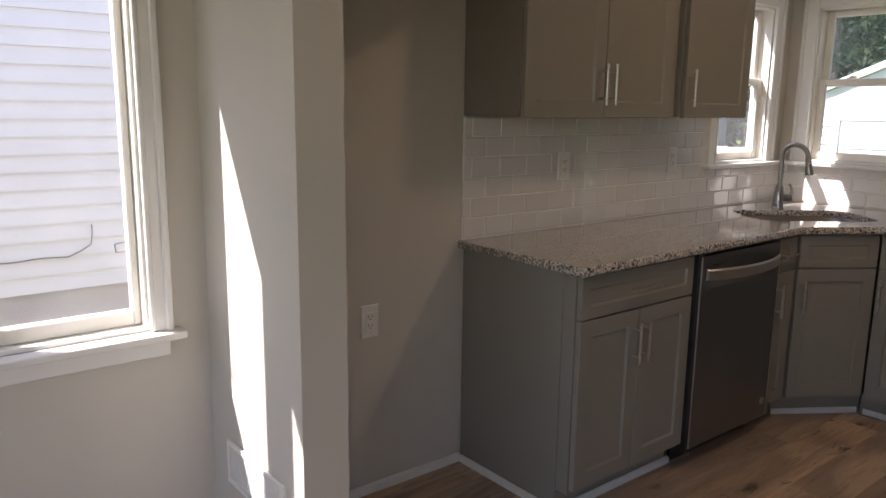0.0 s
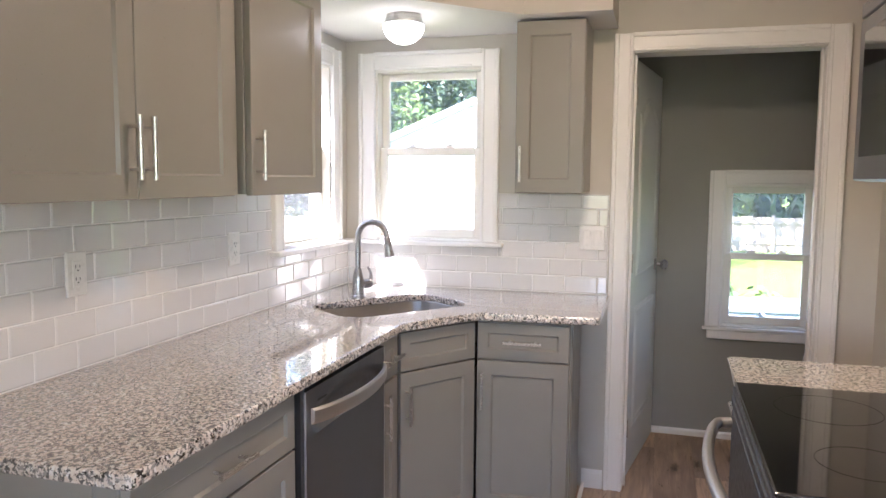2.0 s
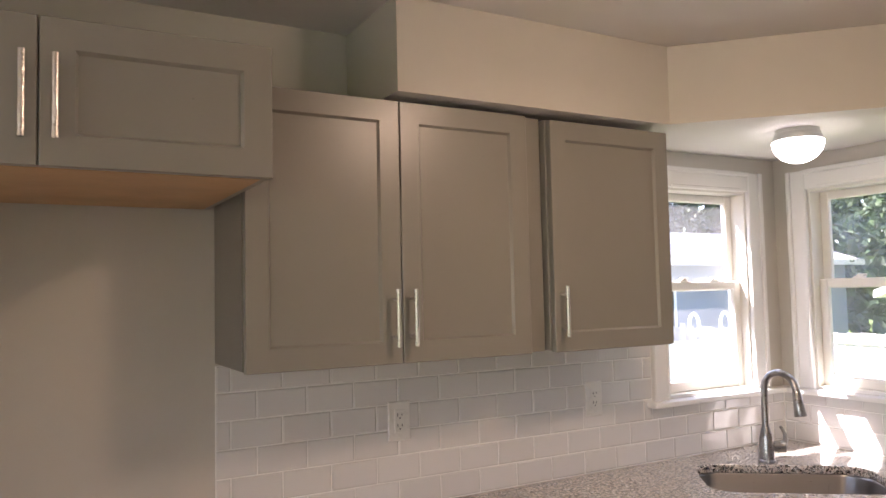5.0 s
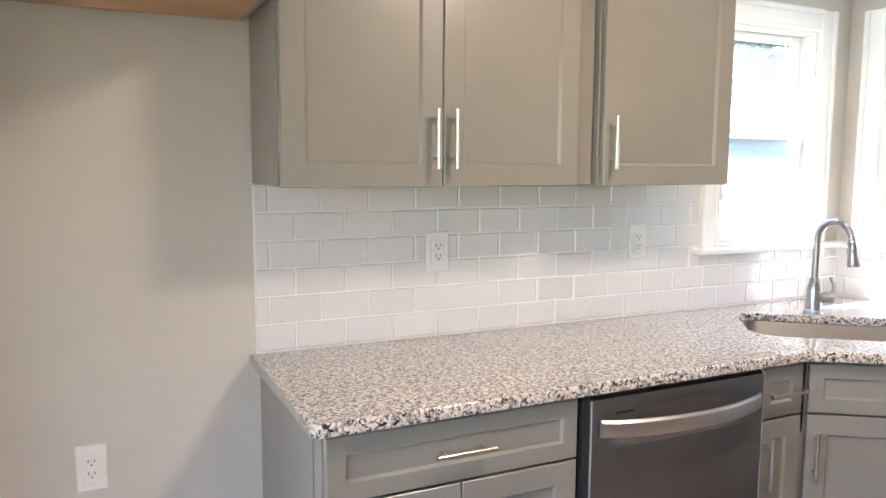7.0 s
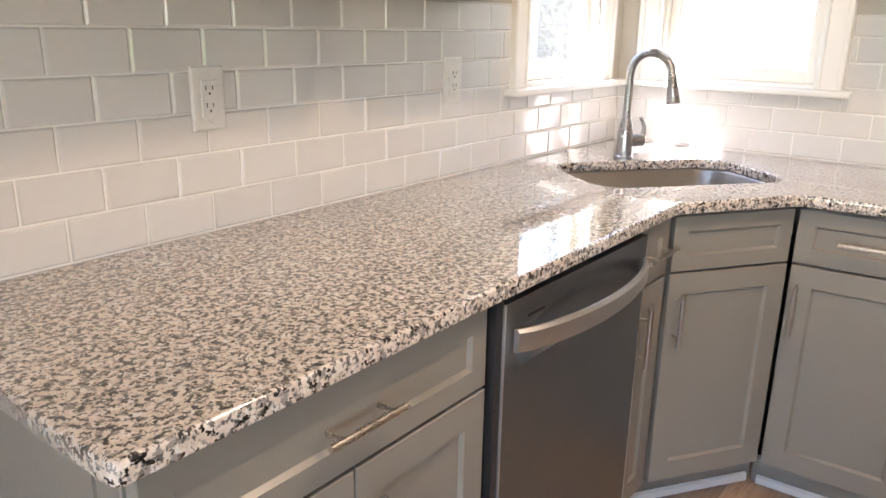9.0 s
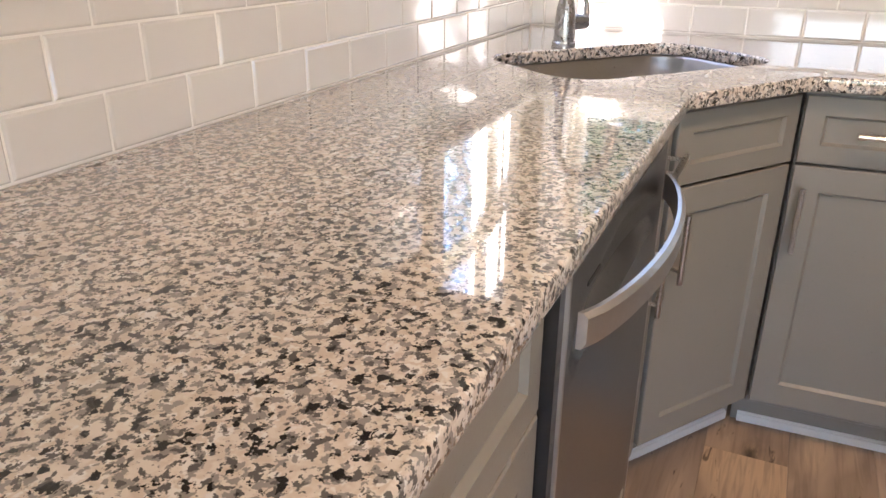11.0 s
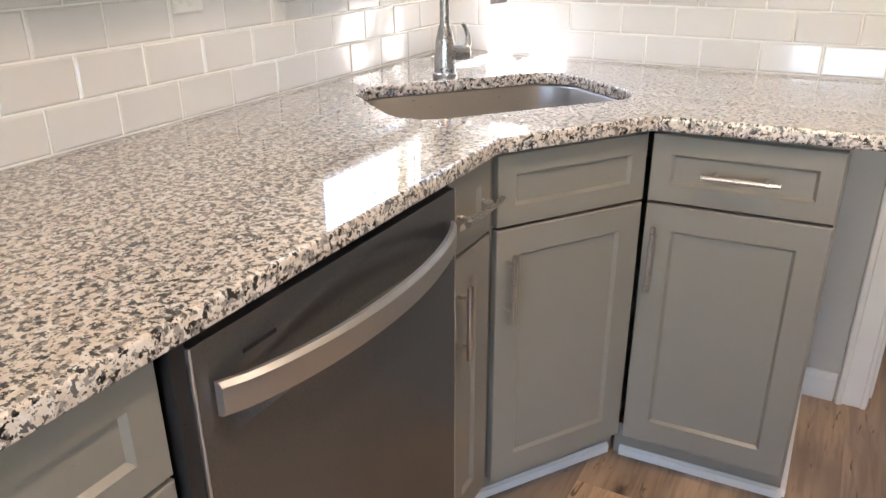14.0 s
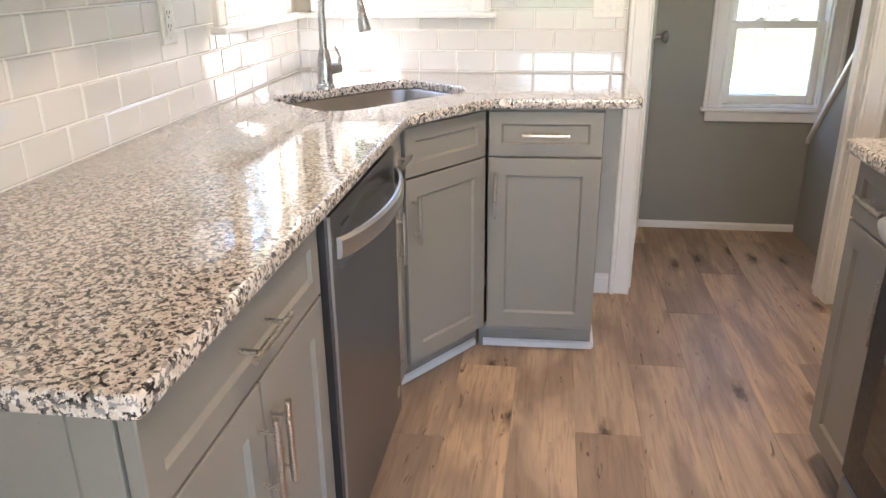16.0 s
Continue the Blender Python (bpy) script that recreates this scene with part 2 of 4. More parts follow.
def lawn_material():
    m, nt, b = nodes_of("lawn")
    a = tex(nt, "noise", 0.6, 5)
    f = tex(nt, "noise", 40, 3)
    c = ramp(nt, a.outputs[0], [(0.3, (0.075, 0.125, 0.014)), (0.7, (0.12, 0.17, 0.02))])
    nt.links.new(mixed(nt, 0.5, c, f.outputs["Color"], "SOFT_LIGHT"), b.inputs["Base Color"])
    b.inputs["Roughness"].default_value = 0.9
    bump(nt, b, f.outputs[0], 0.8, 0.02)
    return m


TILE, GRANITE, PLANK, GLASS = tile_material(), granite_material(), plank_material(), glass_material()
LEAF = leaf_material("leaves", (0.012, 0.03, 0.012), (0.04, 0.075, 0.022))
LEAF2 = leaf_material("light_leaves", (0.05, 0.10, 0.02), (0.12, 0.18, 0.035))
GLOW = glow_material("lit_glass_shade", (1.0, 0.95, 0.88), 1.3)
GLOW2 = glow_material("lit_ceiling_shade", (1.0, 0.74, 0.50), 11.0)
LAWN = lawn_material()


# ---- mesh helpers ----
def mesh_object(name, bm, material, smooth=False):
    me = bpy.data.meshes.new(name)
    bmesh.ops.recalc_face_normals(bm, faces=bm.faces)
    bm.to_mesh(me)
    bm.free()
    for m in (material if isinstance(material, (list, tuple)) else [material]):
        me.materials.append(m)
    if smooth:
        me.polygons.foreach_set("use_smooth", [True] * len(me.polygons))
        me.set_sharp_from_angle(angle=radians(35))
    return new(name, me)


def part(name, bm, material, parent, label="", smooth=False):
    ob = mesh_object(name, bm, material, smooth)
    ob.parent = parent
    return tagged(ob, label)


def thing(name, m, label, category, group="", kind=""):
    ob = new(name)
    ob.empty_display_size = 0.1
    ob.matrix_basis = m
    return tagged(ob, label, category, group, kind)


def box(bm, x0, x1, y0, y1, z0, z1, bevel=0.0, seg=1):
    vs = [bm.verts.new(p) for p in ((x0, y0, z0), (x1, y0, z0), (x1, y1, z0), (x0, y1, z0), (x0, y0, z1), (x1, y0, z1), (x1, y1, z1), (x0, y1, z1))]
    fs = [bm.faces.new([vs[i] for i in f]) for f in ((3, 2, 1, 0), (4, 5, 6, 7), (0, 1, 5, 4), (1, 2, 6, 5), (2, 3, 7, 6), (3, 0, 4, 7))]
    if bevel:
        es = {e for f in fs for e in f.edges}
        bmesh.ops.bevel(bm, geom=list(es), offset=bevel, segments=seg, affect="EDGES", profile=0.5)
    return bm


def boxed(*a, **k):
    return box(bmesh.new(), *a, **k)


def prism(pts, z0, z1, bm=None):
    bm = bm or bmesh.new()
    lo = [bm.verts.new((x, y, z0)) for x, y in pts]
    hi = [bm.verts.new((x, y, z1)) for x, y in pts]
    bm.faces.new(lo[::-1])
    bm.faces.new(hi)
    for i in range(len(pts)):
        j = (i + 1) % len(pts)
        bm.faces.new((lo[i], lo[j], hi[j], hi[i]))
    return bm


def lathe(profile, n=28, bm=None):
    """A turned body about z from (radius, height) pairs."""
    bm = bm or bmesh.new()
    prev = None
    for r, z in profile:
        ring = [bm.verts.new((r * math.cos(2 * math.pi * i / n), r * math.sin(2 * math.pi * i / n), z)) for i in range(n)]
        if prev:
            for i in range(n):
                j = (i + 1) % n
                bm.faces.new((prev[i], prev[j], ring[j], ring[i]))
        else:
            bm.faces.new(ring[::-1])
        prev = ring
    bm.faces.new(prev)
    return bm


def tube(points, radius, n=10, bm=None, closed=False):
    """A round bar along points; radius may be one number or one a point."""
    bm = bm or bmesh.new()
    pts = [Vector(p) for p in points]
    rr = radius if isinstance(radius, (list, tuple)) else [radius] * len(pts)
    side = None
    rings = []
    for i, p in enumerate(pts):
        d = (pts[min(i + 1, len(pts) - 1)] - pts[max(i - 1, 0)]).normalized()
        if side is None:
            side = d.orthogonal().normalized()
        side = (side - d * side.dot(d)).normalized()
        up = d.cross(side)
        rings.append([bm.verts.new(p + rr[i] * (side * math.cos(2 * math.pi * k / n) + up * math.sin(2 * math.pi * k / n))) for k in range(n)])
    for a, b in zip(rings, rings[1:]):
        for k in range(n):
            j = (k + 1) % n
            bm.faces.new((a[k], a[j], b[j], b[k]))
    bm.faces.new(rings[0][::-1])
    bm.faces.new(rings[-1])
    return bm


def framed(w, h, steps, x=0.0, z=0.0, bm=None):
    """A panel in the x-z plane that faces -y, from (inset, y) steps of its outline: chamfers, recesses and a closed back."""
    bm = bm or bmesh.new()
    prev = None
    for ins, y in steps:
        ring = [bm.verts.new(p) for p in ((x + ins, y, z + ins), (x + w - ins, y, z + ins), (x + w - ins, y, z + h - ins), (x + ins, y, z + h - ins))]
        if prev:
            for i in range(4):
                j = (i + 1) % 4
                bm.faces.new((prev[i], prev[j], ring[j], ring[i]))
        else:
            bm.faces.new(ring[::-1])
        prev = ring
    bm.faces.new(prev)
    return bm


def rounded(pts, radii, n=6):
    out = []
    for i, p in enumerate(pts):
        p, a, b = Vector(p), Vector(pts[i - 1]), Vector(pts[(i + 1) % len(pts)])
        r = radii[i]
        if r <= 0:
            out.append(tuple(p))
            continue
        u, v = (a - p).normalized(), (b - p).normalized()
        half = math.acos(max(-1, min(1, u.dot(v)))) / 2
        cut = r / math.tan(half)
        c = p + (u + v).normalized() * (r / math.sin(half))
        s, e = p + u * cut - c, p + v * cut - c
        turn = math.atan2(s.x * e.y - s.y * e.x, s.dot(e))
        for k in range(n + 1):
            t = turn * k / n
            out.append((c.x + s.x * math.cos(t) - s.y * math.sin(t), c.y + s.x * math.sin(t) + s.y * math.cos(t)))
    return out


def slab(name, loops, z0, z1, material, ease=0.004):
    """A flat plate with eased edges from one outline and its holes."""
    cu = bpy.data.curves.new(name, "CURVE")
    cu.dimensions, cu.fill_mode = "2D", "BOTH"
    cu.extrude, cu.bevel_depth, cu.bevel_resolution, cu.offset = (z1 - z0) / 2 - ease, ease, 2, -ease
    for pts in loops:
        sp = cu.splines.new("POLY")
        sp.points.add(len(pts) - 1)
        for q, (x, y) in zip(sp.points, pts):
            q.co = (x, y, 0, 1)
        sp.use_cyclic_u = True
    tmp = bpy.data.objects.new(name, cu)
    me = bpy.data.meshes.new_from_object(tmp)
    bpy.data.objects.remove(tmp)
    me.transform(Matrix.Translation((0, 0, (z0 + z1) / 2)))
    me.materials.clear()
    me.materials.append(material)
    return new(name, me)


def wall(name, axis, near, far, u0, u1, z0, z1, holes, material, label):
    """A wall with thickness between the planes near and far, with openings (u0, u1, z0, z1) cut through."""
    us = sorted({u0, u1, *[h[0] for h in holes], *[h[1] for h in holes]})
    zs = sorted({z0, z1, *[h[2] for h in holes], *[h[3] for h in holes]})
    solid = lambda i, k: 0 <= i < len(us) - 1 and 0 <= k < len(zs) - 1 and not any(h[0] - 1e-6 < (us[i] + us[i + 1]) / 2 < h[1] and h[2] < (zs[k] + zs[k + 1]) / 2 < h[3] for h in holes)
    bm = bmesh.new()
    keep = {}

    def v(u, d, z):
        key = (u, d, z)
        if key not in keep:
            keep[key] = bm.verts.new((u, d, z) if axis == "y" else (d, u, z))
        return keep[key]

    for i in range(len(us) - 1):
        for k in range(len(zs) - 1):
            if not solid(i, k):
                continue
            a, b, c, d = us[i], us[i + 1], zs[k], zs[k + 1]
            for p in (near, far):
                bm.faces.new((v(a, p, c), v(b, p, c), v(b, p, d), v(a, p, d)))
            for di, dk, e in ((-1, 0, ((a, c), (a, d))), (1, 0, ((b, c), (b, d))), (0, -1, ((a, c), (b, c))), (0, 1, ((a, d), (b, d)))):
                if not solid(i + di, k + dk):
                    (ua, za), (ub, zb) = e
                    bm.faces.new((v(ua, near, za), v(ub, near, zb), v(ub, far, zb), v(ua, far, za)))
    ob = mesh_object(name, bm, material)
    return tagged(ob, label, "wall", "", "structure")


# ---- structure ----
N, E, S, TOP = 2.148, 4.32, -0.19, 2.338
FLOOR = 0.015
wall_north = wall("wall_north", "y", N, N + 0.10, -2.8, E + 0.12, -0.8, TOP, [(-0.12, 0.351, 0.765, 1.905), (0.385, 0.83, 0.765, 1.905), (3.645, 4.14, 1.135, 1.945)], WALL, "greige painted wall with white tile backsplash over the counter")
wall_east = wall("wall_east", "x", E, E + 0.12, S, N, 0, TOP, [(0.02, 0.815, -0.01, 1.995), (1.465, 2.0, 1.135, 1.945)], WALL, "greige painted wall with a window, tile backsplash and doorway")
wall_south = wall("wall_south", "y", S - 0.12, S, 2.0, E + 0.12, 0, TOP, [], WALL, "plain greige painted wall behind the range")
wall_corner = wall("wall_corner", "x", 1.88, 2.0, -3.2, S, 0, TOP, [], WALL, "plain greige painted wall beside the kitchen")
wall_back = wall("wall_back", "y", -3.32, -3.2, -2.8, 2.0, 0, TOP, [(-2.4, -0.2, 0.7, 2.1)], WALL, "plain greige painted wall with a wide window opening")
wall_west = wall("wall_west", "x", -2.92, -2.8, -3.32, N + 0.10, 0, TOP, [(-2.6, 1.6, 0.7, 2.1)], WALL, "plain greige painted wall with a wide window opening")
wall_stub = wall("wall_partition", "x", 0.997, 1.126, 1.56, N, 0, TOP, [], WALL, "short greige partition wall beside the refrigerator alcove")
mud_far = wall("wall_mudroom_east", "x", 5.2, 5.32, -1.0, 1.24, -0.8, TOP, [(-0.115, 0.340, 0.64, 1.41)], MUD, "dark grey painted wall with a small window")
mud_north = wall("wall_mudroom_north", "y", 1.16, 1.24, E + 0.12, 5.2, 0, TOP, [], MUD, "dark grey painted wall")
mud_south = wall("wall_mudroom_south", "y", -1.12, -1.0, E + 0.0, 5.32, 0, TOP, [], MUD, "dark grey painted wall beside the stairs")
mud_west = wall("wall_mudroom_west", "x", E + 0.121, E + 0.14, -1.0, 1.16, 0, TOP, [(0.02, 0.815, -0.01, 1.995)], MUD, "dark grey painted wall round the doorway")

ceiling = tagged(mesh_object("ceiling", prism([(-2.95, -3.35), (2.03, -3.35), (2.03, S - 0.15), (E - 0.03, S - 0.15), (E - 0.03, -1.15), (5.35, -1.15), (5.35, 1.26), (E + 0.14, 1.26), (E + 0.14, N + 0.12), (-2.95, N + 0.12)], TOP, TOP + 0.15), CEIL), "flat white painted ceiling", "ceiling", "", "structure")
bm = prism([(2.38, N - 0.001), (2.38, 1.80), (3.355, 1.80), (3.94, 1.215), (3.94, 0.868), (E - 0.001, 0.868), (E - 0.001, N - 0.001)], 2.082, TOP - 0.001)
soffit = mesh_object("soffit", bm, [WALL, CEIL])
for p in soffit.data.polygons:
    p.material_index = 1 if p.normal.z < -0.5 else 0
tagged(soffit, "greige painted soffit over the wall cabinets with a white underside", "soffit", "", "structure")


def run_board(name, p, q, height, thick, label, material=None, out=None):
    """A moulded board along the floor from p to q, its back on that line, proud to the left of the way."""
    p, q = Vector((*p, 0)), Vector((*q, 0))
    L = (q - p).length
    ang = math.atan2(q.y - p.y, q.x - p.x)
    bm = bmesh.new()
    prof = [(0, 0), (thick, 0), (thick, height * 0.78), (thick * 0.72, height * 0.86), (thick * 0.62, height * 0.95), (thick * 0.3, height), (0, height)]
    a = [bm.verts.new((0, y, z)) for y, z in prof]
    b = [bm.verts.new((L, y, z)) for y, z in prof]
    bm.faces.new(a), bm.faces.new(b[::-1])
    for i in range(len(prof)):
        j = (i + 1) % len(prof)
        bm.faces.new((a[i], a[j], b[j], b[i]))
    ob = mesh_object(name, bm, material or TRIM)
    ob.matrix_basis = pose(p.x, p.y, FLOOR, 0, 0, math.degrees(ang))
    return tagged(ob, label, "baseboard", "", "structure")


BASE = "white painted wooden baseboard along the wall"
for p, q in (((1.126, 1.56), (0.997, 1.56)), ((0.997, 1.56), (0.997, N)), ((0.997, N), (-2.8, N)),
             ((E, 0.885), (E, 0.98))):
    run_board("baseboard", p, q, 0.085, 0.013, BASE)
for p, q in (((1.985, N), (1.126, N)), ((1.126, N), (1.126, 1.56)), ((5.2, -0.09), (5.2, 1.16)), ((5.2, 1.16), (4.46, 1.16))):
    run_board("baseboard", p, q, 0.036, 0.013, BASE)


def bars(bm, x0, x1, z0, z1, side, bottom, top, y0, y1, bevel=0.003):
    box(bm, x0, x0 + side, y0, y1, z0, z1, bevel)
    box(bm, x1 - side, x1, y0, y1, z0, z1, bevel)
    box(bm, x0 + side - 0.001, x1 - side + 0.001, y0 + 0.001, y1 - 0.001, z0, z0 + bottom, bevel)
    box(bm, x0 + side - 0.001, x1 - side + 0.001, y0 + 0.001, y1 - 0.001, z1 - top, z1, bevel)
    return bm


def casing_piece(bm, x0, x1, z0, z1, edge):
    """One flat board of trim with a raised back band on its outer edge."""
    box(bm, x0, x1, -0.016, 0, z0, z1, 0.003)
    if edge == "left":
        box(bm, x0 - 0.002, x0 + 0.018, -0.026, -0.0005, z0, z1, 0.004)
        box(bm, x1 - 0.012, x1 + 0.002, -0.020, -0.0005, z0, z1, 0.003)
    elif edge == "right":
        box(bm, x1 - 0.018, x1 + 0.002, -0.026, -0.0005, z0, z1, 0.004)
        box(bm, x0 - 0.002, x0 + 0.012, -0.020, -0.0005, z0, z1, 0.003)
    else:
        box(bm, x0, x1, -0.026, -0.0005, z1 - 0.018, z1 + 0.002, 0.004)
        box(bm, x0 + 0.05, x1 - 0.05, -0.020, -0.0005, z0 - 0.002, z0 + 0.012, 0.003)
    return bm


def window(name, m, w, z0, z1, label, cw=0.075, stool=(0.02, 0.055, 0.03), apron=0.0, hung=True, sides="lr", depth=0.10, meet=None, right_stop=None):
    """A window in an opening w wide from z0 to z1; x along the wall, y outwards, the wall's inner face at y = 0."""
    win = thing(name, m, label, "window", "", "structure")
    # jamb lining
    part("jamb", bars(bmesh.new(), 0.0005, w - 0.0005, z0 + 0.0005, z1 - 0.0005, 0.014, 0.012, 0.014, 0.001, depth - 0.002, 0.002), VINYL, win)
    if "l" in sides:
        part("casing", casing_piece(bmesh.new(), -cw, 0.004, z0, z1 + cw, "left"), TRIM, win)
    if "r" in sides:
        part("casing", casing_piece(bmesh.new(), w - 0.004, w + cw, z0, z1 + cw, "right"), TRIM, win)
    part("casing", casing_piece(bmesh.new(), 0.004, w - 0.004, z1 - 0.004, z1 + cw, "top"), TRIM, win)
    t, reach, horn = stool
    r1 = w + cw + horn if right_stop is None else right_stop
    part("window_sill", boxed(-cw - horn, r1, -reach, 0.0, z0 - t, z0, 0.005, 2), TRIM, win)
    part("sill_liner", boxed(0.001, w - 0.001, 0.0, depth * 0.5, z0 + 0.001, z0 + 0.012), TRIM, win)
    if apron:
        part("apron", boxed(-cw + 0.01, w + cw - 0.01, -0.018, 0, z0 - t - apron, z0 - t - 0.001, 0.004), TRIM, win)
    if hung:
        mid = meet if meet else (z0 + z1) / 2
        for nm, a, b, y0, y1, lo, hi in (("upper_sash", mid - 0.018, z1 - 0.014, 0.066, 0.090, 0.030, 0.034), ("lower_sash", z0 + 0.012, mid + 0.02, 0.036, 0.062, 0.042, 0.034)):
            sash = part(nm, bars(bmesh.new(), 0.014, w - 0.014, a, b, 0.036, lo, hi, y0, y1, 0.004), VINYL, win)
            pane = part("pane", boxed(0.046, w - 0.046, (y0 + y1) / 2 - 0.002, (y0 + y1) / 2 + 0.002, a + lo - 0.004, b - hi + 0.004), GLASS, sash)
            pane.visible_shadow = False
            if nm == "lower_sash":
                for fx in (0.33, 0.67):
                    bm = boxed(w * fx - 0.022, w * fx + 0.022, 0.040, 0.060, b, b + 0.008, 0.002)
                    lathe_part = lathe([(0.011, b + 0.008), (0.011, b + 0.014), (0.006, b + 0.017)], 14)
                    for v in lathe_part.verts:
                        v.co += Vector((w * fx, 0.05, 0))
                    tmp = bpy.data.meshes.new("tmp")
                    lathe_part.to_mesh(tmp)
                    bm.from_mesh(tmp)
                    bpy.data.meshes.remove(tmp)
                    box(bm, w * fx, w * fx + 0.03, 0.046, 0.054, b + 0.010, b + 0.016, 0.002)
                    part("sash_lock", bm, VINYL, sash)
    else:
        sash = part("sash", bars(bmesh.new(), 0.014, w - 0.014, z0 + 0.012, z1 - 0.012, 0.022, 0.045, 0.03, 0.04, 0.078, 0.004), VINYL, win)
        pane = part("pane", boxed(0.034, w - 0.034, 0.056, 0.060, z0 + 0.05, z1 - 0.035), GLASS, sash)
        pane.visible_shadow = False
        latch = tube([(w - 0.05, 0.030, 1.0), (w - 0.075, 0.024, 1.0), (w - 0.078, 0.024, 1.022), (w - 0.05, 0.030, 1.026)], 0.003, 8)
        part("latch", latch, FAUCET, sash)
    return win


window("window_1", pose(3.645, N, 0), 0.495, 1.135, 1.945, "white double-hung window over the corner sink", meet=1.556, right_stop=0.674)
window("window_2", pose(E, 2.0, 0, 0, 0, -90), 0.535, 1.135, 1.945, "white double-hung window beside the corner sink", meet=1.556, depth=0.115)
window("window_3", pose(5.2, 0.340, 0, 0, 0, -90), 0.455, 0.64, 1.41, "small white double-hung window in the grey mudroom", meet=1.02, stool=(0.018, 0.03, 0.015), apron=0.05, depth=0.115)
window("window_4", pose(0.385, N, 0), 0.445, 0.765, 1.905, "tall white casement window with a moulded casing", cw=0.055, stool=(0.022, 0.06, 0.028), apron=0.055, hung=False, sides="r")
window("window_5", pose(-0.12, N, 0), 0.471, 0.765, 1.905, "tall white casement window beside its twin", cw=0.055, stool=(0.022, 0.06, 0.0), apron=0.055, hung=False, sides="l", right_stop=0.471 - 0.03)
mull = tagged(mesh_object("window_mullion", boxed(0.346, 0.39, -0.016 + N, N - 0.0005, 0.765, 1.96, 0.003), TRIM), "white painted post between twin windows", "trim", "", "structure")


# ---- doorway and door ----
def doorway():
    d = thing("door_1", pose(E, 0.815, 0, 0, 0, -90), "open white two-panel door with an arched panel and nickel knob", "door", "", "structure")
    w, h = 0.795, 1.995
    part("jamb", boxed(0.0005, 0.018, -0.001, 0.139, FLOOR, h - 0.0005, 0.002), TRIM, d)
    part("jamb", boxed(w - 0.018, w - 0.0005, -0.001, 0.139, FLOOR, h - 0.0005, 0.002), TRIM, d)
    part("jamb", boxed(0.018, w - 0.018, -0.001, 0.139, h - 0.018, h - 0.0005, 0.002), TRIM, d)
    part("door_stop", boxed(0.018, 0.030, 0.055, 0.085, FLOOR, h - 0.018, 0.002), TRIM, d)
    part("door_stop", boxed(w - 0.030, w - 0.018, 0.055, 0.085, FLOOR, h - 0.018, 0.002), TRIM, d)
    c = 0.075
    for a, b, e in ((-c + 0.012, 0.012, "left"), (w - 0.012, w + c - 0.012, "right")):
        part("casing", casing_piece(bmesh.new(), a, b, FLOOR, h + c - 0.012, e), TRIM, d)
    part("casing", casing_piece(bmesh.new(), 0.012, w - 0.012, h - 0.012, h + c - 0.012, "top"), TRIM, d)
    # leaf hung on the mudroom side, standing open
    lw, lh, lt = 0.72, 1.950, 0.035
    hinge = Matrix.Translation((0.024, 0.132, FLOOR + 0.008)) @ pose(0, 0, 0, 0, 0, 81)
    bm = boxed(0.004, lw, 0.0, lt, 0.0, lh, 0.002)
    bm.transform(hinge)
    leaf = part("door_leaf", bm, DOORP, d)

    def panel_outline(x0, x1, z0, z1, arch):
        pts = [(x0, z0), (x1, z0), (x1, z1)]
        if arch:
            for k in range(1, 12):
                f = k / 12
                pts.append((x1 + (x0 - x1) * f, z1 + arch * math.sin(math.pi * f) ** 1.5))
        pts.append((x0, z1))
        return pts

    for z0, z1, arch in ((0.21, 0.80, 0.0), (0.95, 1.72, 0.09)):
        for face, out in ((lt, 1), (0.0, -1)):
            bm = bmesh.new()
            prev = None
            for ins, y in ((0.0, 0.0005), (0.012, 0.007), (0.028, 0.001), (0.055, 0.006)):
                pts = panel_outline(0.12 + ins, lw - 0.115 - ins, z0 + ins, z1 - ins, arch)
                ring = [bm.verts.new((x, face + out * y, z)) for x, z in pts]
                if prev:
                    for i in range(len(ring)):
                        j = (i + 1) % len(ring)
                        bm.faces.new((prev[i], prev[j], ring[j], ring[i]))
                prev = ring
            bm.faces.new(prev)
            bm.transform(hinge)
            part("door_panel", bm, DOORP, leaf)
    for out, face in ((1, lt), (-1, 0.0)):
        bm = lathe([(0.030, 0.0), (0.030, 0.006), (0.012, 0.010), (0.011, 0.030), (0.020, 0.036), (0.027, 0.046), (0.027, 0.058), (0.018, 0.066)], 20)
        bm.transform(hinge @ Matrix.Translation((lw - 0.065, face, 0.955)) @ pose(0, 0, 0, -90 * out, 0, 0))
        part("door_knob", bm, FAUCET, leaf, smooth=True)
    for z in (0.20, 0.98, 1.74):
        bm = boxed(0.0006, 0.0038, 0.002, lt - 0.003, z, z + 0.085)
        tube([(-0.002, -0.004, z), (-0.002, -0.004, z + 0.085)], 0.006, 10, bm)
        bm.transform(hinge)
        part("hinge", bm, BRASS, leaf)
    return d


doorway()

# stairs' side wall in the mudroom
bm = bmesh.new()
pts = [(5.198, FLOOR), (5.198, 0.46), (4.47, 1.29), (4.47, FLOOR)]
a = [bm.verts.new((x, -0.10, z)) for x, z in pts]
b = [bm.verts.new((x, -0.19, z)) for x, z in pts]
bm.faces.new(a), bm.faces.new(b[::-1])
for i in range(4):
    bm.faces.new((a[i], a[(i + 1) % 4], b[(i + 1) % 4], b[i]))
tagged(mesh_object("wall_knee", bm, MUD), "grey half-height wall with a sloping top beside the stairs", "wall", "", "structure")
bm = boxed(0, 1.10, -0.06, 0.06, 0.002, 0.028, 0.004)
cap = mesh_object("stair_cap", bm, TRIM)
